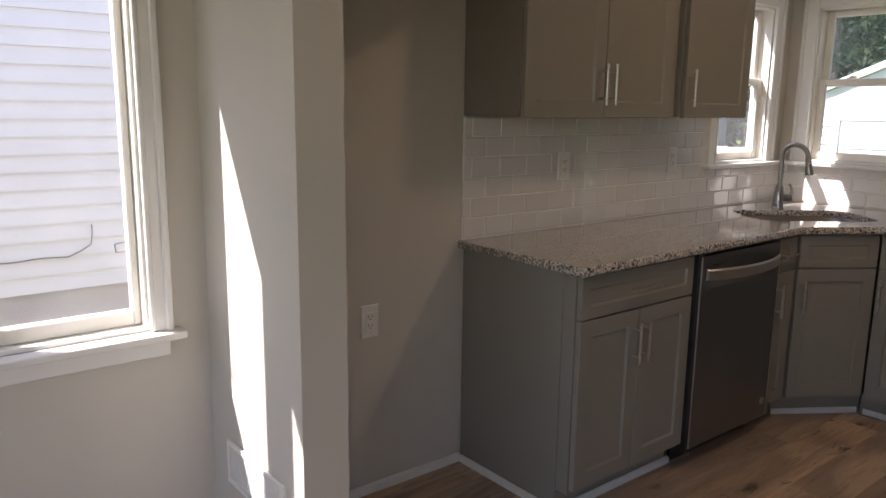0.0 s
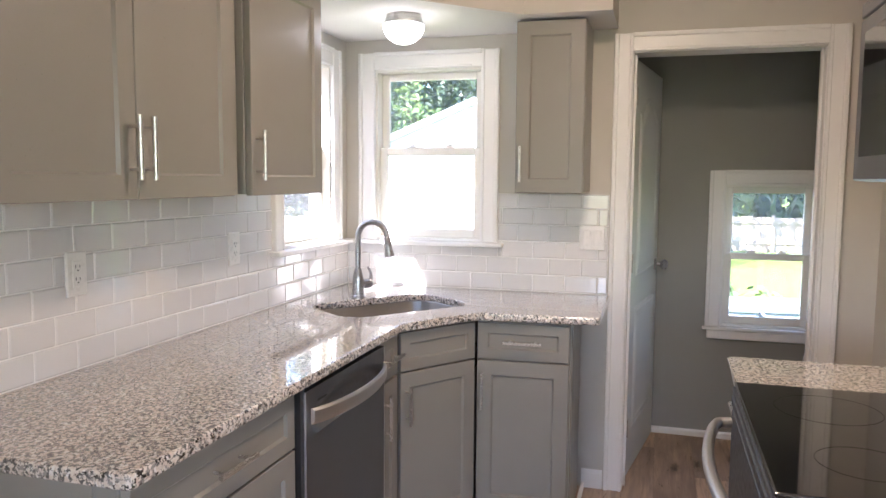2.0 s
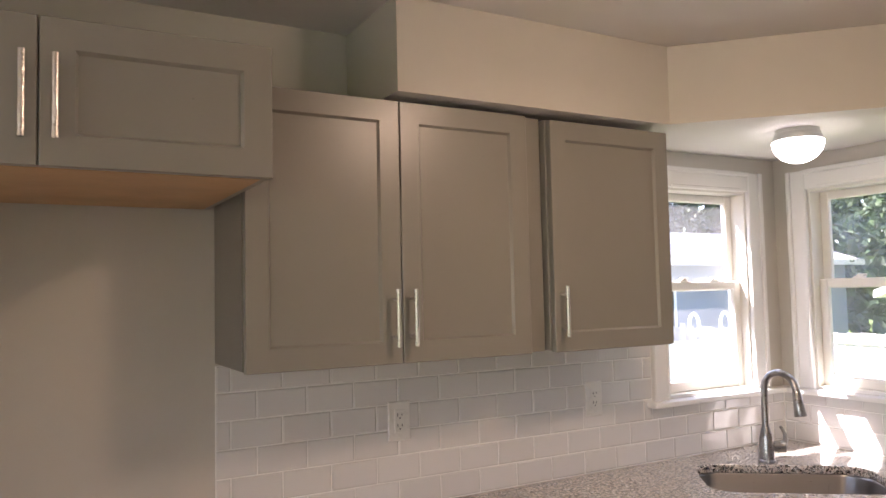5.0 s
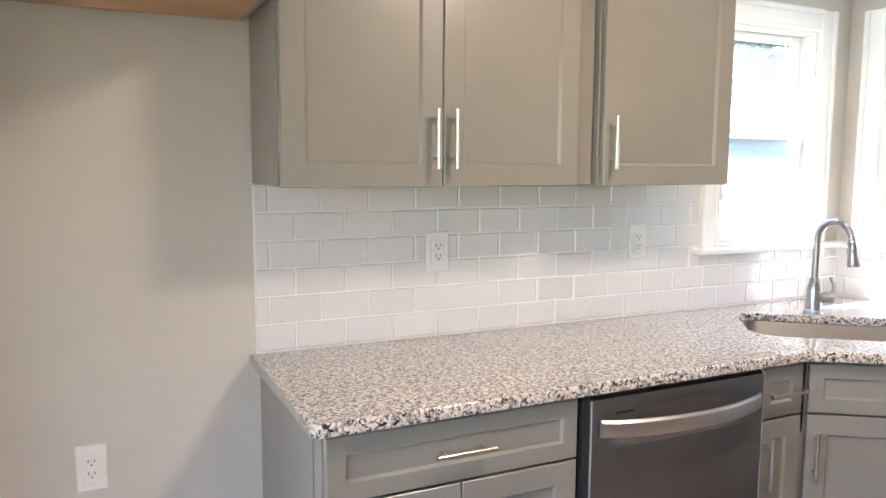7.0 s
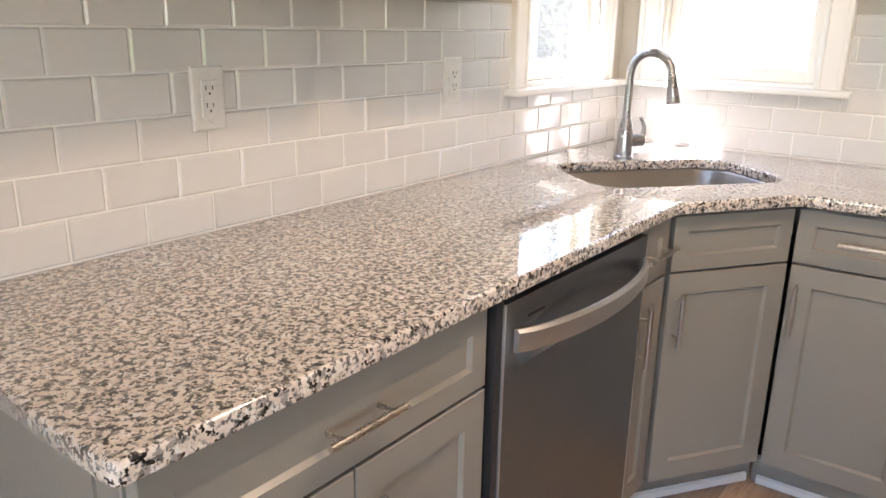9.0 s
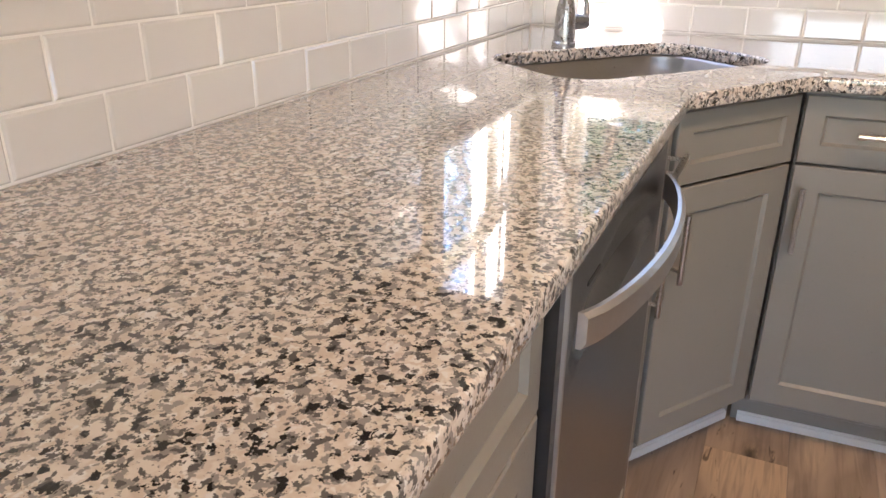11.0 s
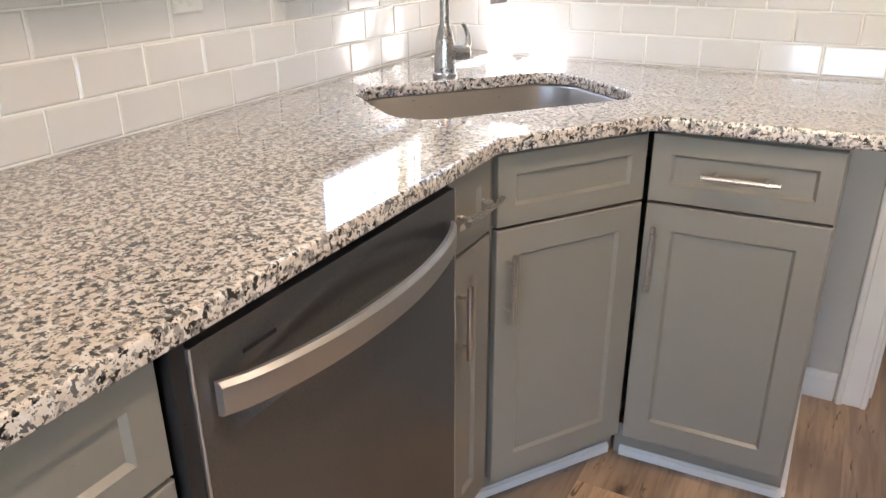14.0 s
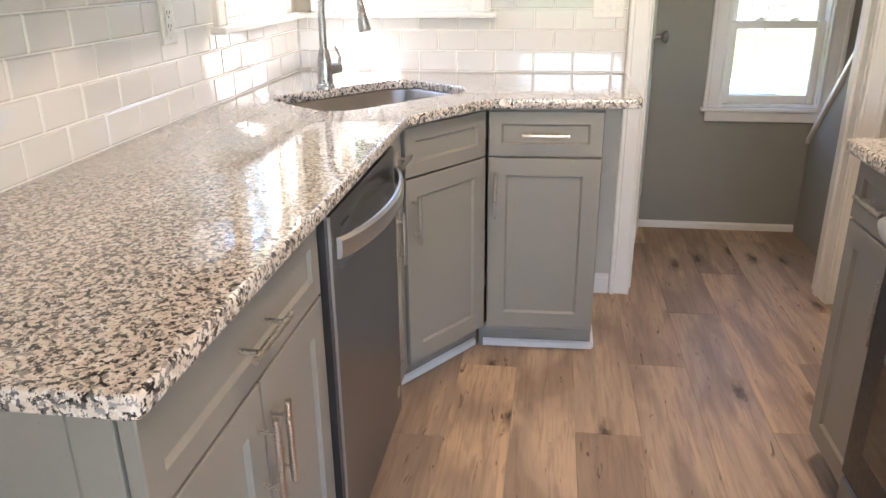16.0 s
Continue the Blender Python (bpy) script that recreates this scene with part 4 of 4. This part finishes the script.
def neighbour():
    h = thing("neighbour_house", pose(-8, 4.4, 0), "white lap-sided neighbouring house on a grey foundation", "house")
    part("foundation", boxed(0, 11, 0.02, 7, GROUND, 0.40), CONCRETE, h)
    part("core", boxed(0, 11, 0.018, 7, 0.40, 2.95), SIDING, h)
    z = 0.40
    while z < 2.9:
        bm = bmesh.new()
        vs = [bm.verts.new(p) for p in ((0, -0.012, z), (11, -0.012, z), (11, 0.004, z + 0.092), (0, 0.004, z + 0.092), (0, 0.017, z), (11, 0.017, z), (11, 0.017, z + 0.092), (0, 0.017, z + 0.092))]
        for f in ((0, 1, 2, 3), (4, 5, 1, 0), (3, 2, 6, 7), (7, 6, 5, 4), (0, 3, 7, 4), (1, 5, 6, 2)):
            bm.faces.new([vs[i] for i in f])
        part("siding_board", bm, SIDING, h)
        z += 0.092
    bm = bmesh.new()
    pts = [(-0.25, 2.78), (3.5, 4.6), (7.25, 2.78), (7.25, 2.92), (3.5, 4.76), (-0.25, 2.92)]
    a = [bm.verts.new((-0.3, y, zz)) for y, zz in pts]
    b = [bm.verts.new((11.3, y, zz)) for y, zz in pts]
    bm.faces.new(a), bm.faces.new(b[::-1])
    for i in range(6):
        j = (i + 1) % 6
        bm.faces.new((a[i], a[j], b[j], b[i]))
    part("roof", bm, SHINGLE, h)
    wire = [(8.3 + 0.06 * k, -0.02, 0.585 + 0.004 * math.sin(k * 1.3)) for k in range(14)] + [(9.15, -0.02, 0.61), (9.2, -0.02, 0.64), (9.21, -0.02, 0.70), (9.21, -0.02, 0.75)]
    part("cable", tube(wire, 0.004, 8), CORD, h, "thin dark cable along the siding")


neighbour()


def far_house():
    h = thing("far_house", pose(12.2, 12.6, GROUND), "low house with pale fascia and shade-coloured grey-blue walls beyond the board fence", "house")
    part("wall", boxed(0, 9, 0, 4.4, 0, 2.95, 0.01), SHADEWALL, h)
    bm = bmesh.new()
    pts = [(-0.35, 2.90), (2.2, 3.75), (4.75, 2.90), (4.75, 2.98), (2.2, 3.85), (-0.35, 2.98)]
    a = [bm.verts.new((-0.3, y, z)) for y, z in pts]
    b = [bm.verts.new((9.3, y, z)) for y, z in pts]
    bm.faces.new(a), bm.faces.new(b[::-1])
    for i in range(6):
        j = (i + 1) % 6
        bm.faces.new((a[i], a[j], b[j], b[i]))
    part("roof", bm, CONCRETE, h)
    part("fascia", boxed(-0.31, 9.31, -0.375, -0.352, 2.85, 3.0), TRIM, h)
    for x in (1.6, 4.3, 6.9):
        w = part("window", bars(bmesh.new(), x, x + 0.9, 1.2, 2.4, 0.08, 0.08, 0.08, -0.03, 0.03, 0.004), TRIM, h)
        part("pane", boxed(x + 0.08, x + 0.82, -0.012, -0.004, 1.28, 2.32), GLASSTOP, w)


far_house()


def garage():
    g = thing("garage", pose(14, 0, 0), "white gabled garage in bright sun", "garage")
    a, b, ridge, eave, peak = 0.65, 7.15, 3.9, 1.43, 2.75
    bm = bmesh.new()
    pts = [(a, GROUND), (b, GROUND), (b, eave), (ridge, peak), (a, eave)]
    p = [bm.verts.new((0, y, z)) for y, z in pts]
    q = [bm.verts.new((6, y, z)) for y, z in pts]
    bm.faces.new(p), bm.faces.new(q[::-1])
    for i in range(5):
        j = (i + 1) % 5
        bm.faces.new((p[i], p[j], q[j], q[i]))
    part("wall", bm, SIDING, g)
    for y0, z0, y1, z1 in ((b + 0.35, eave - 0.14, ridge, peak), (a - 0.35, eave - 0.14, ridge, peak)):
        bm = bmesh.new()
        vs = [bm.verts.new(v) for v in ((-0.08, y0, z0 + 0.01), (6.3, y0, z0 + 0.01), (6.3, y1, z1 + 0.01), (-0.08, y1, z1 + 0.01), (-0.08, y0, z0 + 0.13), (6.3, y0, z0 + 0.13), (6.3, y1, z1 + 0.13), (-0.08, y1, z1 + 0.13))]
        for f in ((3, 2, 1, 0), (4, 5, 6, 7), (0, 1, 5, 4), (1, 2, 6, 5), (2, 3, 7, 6), (3, 0, 4, 7)):
            bm.faces.new([vs[i] for i in f])
        roof = part("roof", bm, SIDING, g)
    z = GROUND + 0.02
    while z < eave - 0.16:
        bm = bmesh.new()
        vs = [bm.verts.new(p) for p in ((-0.026, 6.225, z), (-0.026, b, z), (-0.006, b, z + 0.16), (-0.006, 6.225, z + 0.16), (-0.001, 6.225, z), (-0.001, b, z), (-0.001, b, z + 0.16), (-0.001, 6.225, z + 0.16))]
        for f in ((0, 1, 2, 3), (4, 5, 1, 0), (3, 2, 6, 7), (7, 6, 5, 4), (0, 3, 7, 4), (1, 5, 6, 2)):
            bm.faces.new([vs[i] for i in f])
        part("siding_board", bm, SIDING, g)
        z += 0.16
    door = part("garage_door", boxed(-0.02, -0.002, 2.2, 6.1, GROUND, 1.25), SIDING, g)
    for k in range(4):
        part("panel", boxed(-0.035, -0.0205, 2.25, 6.05, GROUND + 0.03 + k * 0.51, GROUND + 0.50 + k * 0.51, 0.006), SIDING, door)
    part("door_trim", boxed(-0.05, -0.001, 6.1, 6.22, GROUND, 1.37), TRIM, g)
    part("door_trim", boxed(-0.05, -0.001, 2.2, 6.0985, 1.2515, 1.37), TRIM, g)


garage()


def fence(name, p, q, z1, material, label, board=0.14):
    p, q = Vector((*p, 0)), Vector((*q, 0))
    L = (q - p).length
    f = thing(name, pose(p.x, p.y, 0, 0, 0, math.degrees(math.atan2(q.y - p.y, q.x - p.x))), label, "fence")
    first = part("board", prism([(0, 0), (board - 0.012, 0), (board - 0.012, 0.02), (0, 0.02)], GROUND, z1), material, f)
    for k in range(1, int(L / board)):
        c = first.copy()
        scene.collection.objects.link(c)
        c.location = (k * board, random.uniform(-0.004, 0.004), random.uniform(-0.03, 0.02))
    for z in (GROUND + 0.25, z1 - 0.2):
        part("rail", boxed(0, L, 0.021, 0.06, z, z + 0.09), material, f)
    for k in range(int(L / 2.4) + 1):
        part("post", boxed(k * 2.4, k * 2.4 + 0.09, 0.061, 0.15, GROUND, z1 + 0.08, 0.005), material, f)
    return f


fence("fence", (4.0, 10.0), (15.0, 10.0), 0.56, FENCEP, "pale weathered board fence behind the garden")
fence("fence", (14.4, 7.2), (14.4, 13.5), 0.68, FENCEP, "pale weathered board fence beside the garage")
fence("fence", (26.5, -10.0), (26.5, 4.0), 0.30, FENCEW, "weathered brown board fence across the lawn", 0.2)


def tree(x, y, height, spread, leaf, seed, label, leaves=9000):
    rnd = random.Random(seed)
    t = thing("tree", pose(x, y, GROUND), label, "tree", "garden trees")
    bm = bmesh.new()
    tips = []
    trunk = [(0, 0, 0), (0.05, 0.02, height * 0.25), (-0.04, 0.06, height * 0.5), (0.02, 0, height * 0.8)]
    tube(trunk, [0.20, 0.16, 0.11, 0.03], 10, bm)
    for k in range(11):
        a = k * 2.4 + rnd.random()
        z = height * rnd.uniform(0.22, 0.72)
        r = spread * rnd.uniform(0.5, 1.0)
        end = Vector((r * math.cos(a), r * math.sin(a), z + height * rnd.uniform(0.08, 0.28)))
        mid = Vector((end.x * 0.45, end.y * 0.45, z + (end.z - z) * 0.3))
        tube([(0, 0, z - 0.1), mid, end], [0.06, 0.04, 0.012], 7, bm)
        tips += [end, mid, (end + mid) / 2]
    tips += [Vector((0, 0, height * 0.85)), Vector((0, 0, height * 0.97))]
    part("trunk", bm, BARK, t)
    verts, faces = [], []
    for _ in range(leaves):
        c = rnd.choice(tips) + Vector((rnd.gauss(0, spread * 0.20), rnd.gauss(0, spread * 0.20), rnd.gauss(0, height * 0.065)))
        s = rnd.uniform(0.06, 0.14)
        rot = Euler((rnd.uniform(-1, 1), rnd.uniform(-1, 1), rnd.uniform(0, 6.3))).to_matrix()
        b = len(verts)
        for px, py, pz in ((-s, 0, 0), (0, -s * 0.55, 0.03), (s, 0, -0.05), (0, s * 0.55, 0.03)):
            verts.append(c + rot @ Vector((px, py, pz)))
        faces.append((b, b + 1, b + 2, b + 3))
    me = bpy.data.meshes.new("crown")
    me.from_pydata([tuple(v) for v in verts], [], faces)
    me.materials.append(leaf)
    crown = new("crown", me)
    crown.parent = t
    return t


DARKTREE = "tall leafy dark green tree behind the fence"
for i, (x, y, h, sp) in enumerate(((21.5, 4.5, 9.5, 3.6), (21.0, 9.5, 10.0, 3.8), (17.0, 18.3, 9.5, 3.4), (11.5, 16.5, 9.0, 3.4), (8.0, 15.5, 8.5, 3.2), (25.0, 0.8, 8.0, 3.0), (30.0, -4.0, 9.0, 3.6))):
    tree(x, y, h, sp, LEAF, 10 + i, DARKTREE)
tree(19.0, 6.6, 4.6, 0.9, LEAF2, 31, "small bright green sapling behind the garage", 900)
tree(24.6, 1.2, 2.6, 1.1, LEAF2, 33, "small bright green shrub by the fence", 700)


# Added out of view: covers the lawn so its green bounce stays outdoors.
tagged(mesh_object("pavement", prism([(-14, -14), (8, -14), (8, -3.6), (-3.2, -3.6), (-3.2, 3.5), (-14, 3.5)], GROUND - 0.01, GROUND + 0.02), CONCRETE), "unseen grey slab added round the house against green bounce from the lawn", "pavement", "", "structure")


def woods():
    """Dense far foliage that closes the view between the trees."""
    rnd = random.Random(77)
    verts, faces = [], []
    for k in range(26000):
        if rnd.random() < 0.6:
            x, y = rnd.uniform(27.5, 33), rnd.uniform(-14, 24)
        else:
            x, y = rnd.uniform(-2, 31), rnd.uniform(19, 24)
        crest = 7.5 + 2.0 * math.sin(x * 0.5 + y * 0.7) + 1.2 * math.sin(y * 1.7 - x)
        z = GROUND + 0.2 + crest * rnd.random() ** 0.8
        s = rnd.uniform(0.22, 0.5)
        rot = Euler((rnd.uniform(-1.2, 1.2), rnd.uniform(-1.2, 1.2), rnd.uniform(0, 6.3))).to_matrix()
        b = len(verts)
        for p in ((-s, 0, 0), (0, -s * 0.6, 0.05), (s, 0, -0.08), (0, s * 0.6, 0.05)):
            v = rot @ Vector(p)
            verts.append((x + v.x, y + v.y, z + v.z))
        faces.append((b, b + 1, b + 2, b + 3))
    me = bpy.data.meshes.new("far_woods")
    me.from_pydata(verts, [], faces)
    me.materials.append(LEAF)
    tagged(new("far_woods", me), "dense dark green woods behind the gardens", "woods", "", "stuff")


woods()


def bush(x, y, r, label):
    rnd = random.Random(5)
    b = thing("bush", pose(x, y, GROUND), label, "bush")
    verts, faces = [], []
    for _ in range(1300):
        d = Vector((rnd.gauss(0, 1), rnd.gauss(0, 1), abs(rnd.gauss(0, 1)))).normalized() * r * rnd.uniform(0.6, 1.05)
        s = rnd.uniform(0.03, 0.06)
        rot = Euler((rnd.uniform(-1, 1), rnd.uniform(-1, 1), rnd.uniform(0, 6.3))).to_matrix()
        k = len(verts)
        for p in ((-s, 0, 0), (0, -s * 0.6, 0), (s, 0, 0), (0, s * 0.6, 0)):
            verts.append(tuple(d + rot @ Vector(p)))
        faces.append((k, k + 1, k + 2, k + 3))
    me = bpy.data.meshes.new("foliage")
    me.from_pydata(verts, [], faces)
    me.materials.append(LEAF2)
    o = new("foliage", me)
    o.parent = b
    bm = bmesh.new()
    for k in range(7):
        a = k * 0.9
        tube([(0, 0, 0), (r * 0.5 * math.cos(a), r * 0.5 * math.sin(a), r * 0.7)], [0.015, 0.005], 6, bm)
    part("stems", bm, BARK, b)


bush(8.9, -0.12, 1.15, "tall bright green bush behind the bins")


def garden_bin(x, y):
    b = thing("storage_bin", pose(x, y, GROUND), "pale blue-grey plastic wheeled bin on the lawn", "bin", "garden bins")
    bm = bmesh.new()
    lo = [bm.verts.new(p) for p in ((-0.22, -0.17, 0.04), (0.22, -0.17, 0.04), (0.22, 0.17, 0.04), (-0.22, 0.17, 0.04))]
    hi = [bm.verts.new(p) for p in ((-0.28, -0.215, 1.12), (0.28, -0.215, 1.12), (0.28, 0.215, 1.12), (-0.28, 0.215, 1.12))]
    bm.faces.new(lo[::-1]), bm.faces.new(hi)
    for i in range(4):
        bm.faces.new((lo[i], lo[(i + 1) % 4], hi[(i + 1) % 4], hi[i]))
    bmesh.ops.bevel(bm, geom=list(bm.edges), offset=0.03, segments=2, affect="EDGES", profile=0.5)
    part("tub", bm, GREYBIN, b)
    part("lid", boxed(-0.30, 0.30, -0.225, 0.225, 1.121, 1.17, 0.02, 2), GREYBIN, b)
    for sx in (-0.19, 0.19):
        wheel = lathe([(0.09, -0.025), (0.10, -0.02), (0.10, 0.02), (0.09, 0.025)], 20)
        wheel.transform(Matrix.Translation((0.2, sx, 0.10)) @ pose(0, 0, 0, 90, 0, 0))
        part("wheel", wheel, BLACK, b)
    return b


first_bin = garden_bin(7.9, 0.06)
copy_thing(first_bin, pose(7.95, -0.40, GROUND, 0, 0, 4))


def ring_ornament(x, y, z):
    r = thing("ring_ornament", pose(x, y, z, 0, 0, -47), "white oval ring ornament on top of the board fence", "ornament", "fence ornaments")
    ring = [(0.085 * math.cos(k * math.pi / 12), 0.0, 0.29 + 0.20 * math.sin(k * math.pi / 12)) for k in range(25)]
    part("ring", tube(ring, 0.032, 10), TRIM, r)
    part("stem", tube([(0, 0, 0.0), (0, 0, 0.10)], 0.022, 8), TRIM, r)
    return r


first_ring = ring_ornament(12.43, 10.012, 0.555)
copy_thing(first_ring, pose(13.27, 10.012, 0.555, 0, 0, -47))


# ---- floor planks and backsplash tiles ----
floor = tagged(mesh_object("floor", prism([(-2.8, -3.2), (2.0, -3.2), (2.0, S - 0.1), (E + 0.1, S - 0.1), (E + 0.1, -1.0), (5.2, -1.0), (5.2, 1.16), (E + 0.1, 1.16), (E + 0.1, N), (-2.8, N)], FLOOR - 0.03, FLOOR - 0.0065), SUBFLOOR), "brown wood-look vinyl plank floor with knots", "floor", "", "structure")
PW, PL = 0.19, 1.22
shared = {}


def plank_mesh(L, w):
    key = (round(L, 3), round(w, 3))
    if key not in shared:
        bm = framed(key[0] - 0.0004, key[1] - 0.0004, [(0, 0.0), (0, -0.005), (0.0008, -0.006)])
        bm.transform(Matrix(((1, 0, 0, 0), (0, 0, 1, 0), (0, -1, 0, -0.006), (0, 0, 0, 1))))
        bmesh.ops.recalc_face_normals(bm, faces=bm.faces)
        me = bpy.data.meshes.new("plank")
        bm.to_mesh(me)
        bm.free()
        me.materials.append(PLANK)
        shared[key] = me
    return shared[key]


rest_v, rest_f = [], []
rnd = random.Random(4)
row = 0
y = 0.469 - PW * 20
while y < N - 0.001:
    ya, yb = max(y, -3.2), min(y + PW, N)
    if yb - ya > 0.01:
        x = -2.8 - (0.31 + row * 0.43) % PL
        while x < 5.2:
            xa, xb = max(x, -2.8), min(x + PL, 5.2)
            if yb > 1.2:
                xb = min(xb, E + 0.1)
            if yb <= S - 0.05:
                if x + PL > E + 0.3 and ya > -1.0:
                    xa = max(xa, E + 0.05)
                else:
                    xb = min(xb, 2.0)
            if xb - xa > 0.02:
                if yb > -0.3 and xb > 0.0:
                    o = new("plank", plank_mesh(xb - xa, yb - ya))
                    o.location = (xa, ya, FLOOR)
                    o.parent = floor
                else:
                    b = len(rest_v)
                    rest_v += [(xa, ya, FLOOR), (xb - 0.001, ya, FLOOR), (xb - 0.001, yb - 0.001, FLOOR), (xa, yb - 0.001, FLOOR)]
                    rest_f.append((b, b + 1, b + 2, b + 3))
            x += PL
    row += 1
    y += PW
me = bpy.data.meshes.new("plank_field")
me.from_pydata(rest_v, [], rest_f)
me.materials.append(PLANK)
field = new("plank_field", me)
field.parent = floor
tagged(field, "", "", "", "stuff")

TH, JOINT = 0.0764, 0.0027


def tile_mesh(w, h):
    key = ("t", round(w, 3), round(h, 3))
    if key not in shared:
        bm = framed(w, h, [(0, 0.0), (0, -0.0046), (0.0028, -0.0074), (0.0046, -0.008)])
        bmesh.ops.recalc_face_normals(bm, faces=bm.faces)
        me = bpy.data.meshes.new("tile")
        bm.to_mesh(me)
        bm.free()
        me.materials.append(TILE)
        shared[key] = me
    return shared[key]


def tiling(parent, m, pitch, phase, length, low, side):
    """Running-bond tiles over a wall below a sill, and higher up over the stretch side; m carries x along the wall and -y into the room."""
    k = 0
    z = 0.9165
    while z < 1.370:
        off = phase + (pitch / 2 if k % 2 else 0)
        x = off - pitch * math.ceil(off / pitch) - pitch
        whole = z + TH <= low
        while x < length:
            for x0, x1, z1 in ([(0.0, length, low)] if whole else [(side[0], side[1], side[2]), (0.0, side[0], low), (side[1], length, low)]):
                a, b, c, d = max(x, x0), min(x + pitch, x1), z, min(z + TH, z1)
                if b - a > 0.012 and d - c > 0.01:
                    o = new("tile", tile_mesh(b - a - JOINT, d - c - JOINT))
                    o.matrix_basis = m @ pose(a + JOINT / 2 + random.uniform(-0.0003, 0.0003), 0, c + JOINT / 2, random.uniform(-0.10, 0.10), 0, random.uniform(-0.10, 0.10))
                    o.parent = parent
            x += pitch
        z += TH
        k += 1


grout_n = part("grout", boxed(1.986, E - 0.001, N - 0.0055, N - 0.0003, 0.9145, 1.1145), GROUT, wall_north)
grout_n2 = part("grout", boxed(1.986, 3.568, N - 0.0055, N - 0.0003, 1.115, 1.372), GROUT, wall_north)
grout_e = part("grout", boxed(E - 0.0055, E - 0.0003, 0.886, N - 0.0065, 0.9145, 1.1145), GROUT, wall_east)
grout_e2 = part("grout", boxed(E - 0.0055, E - 0.0003, 0.886, 1.388, 1.115, 1.363), GROUT, wall_east)
tiling(wall_north, pose(1.986, N - 0.0005, 0), 0.1428, 2.526 - 1.986, 2.324, 1.1145, (0.0, 1.582, 1.372))
tiling(wall_east, pose(E - 0.0005, 2.139, 0, 0, 0, -90), 0.1457, 2.139 - 1.368, 1.253, 1.1145, (0.751, 1.253, 1.363))
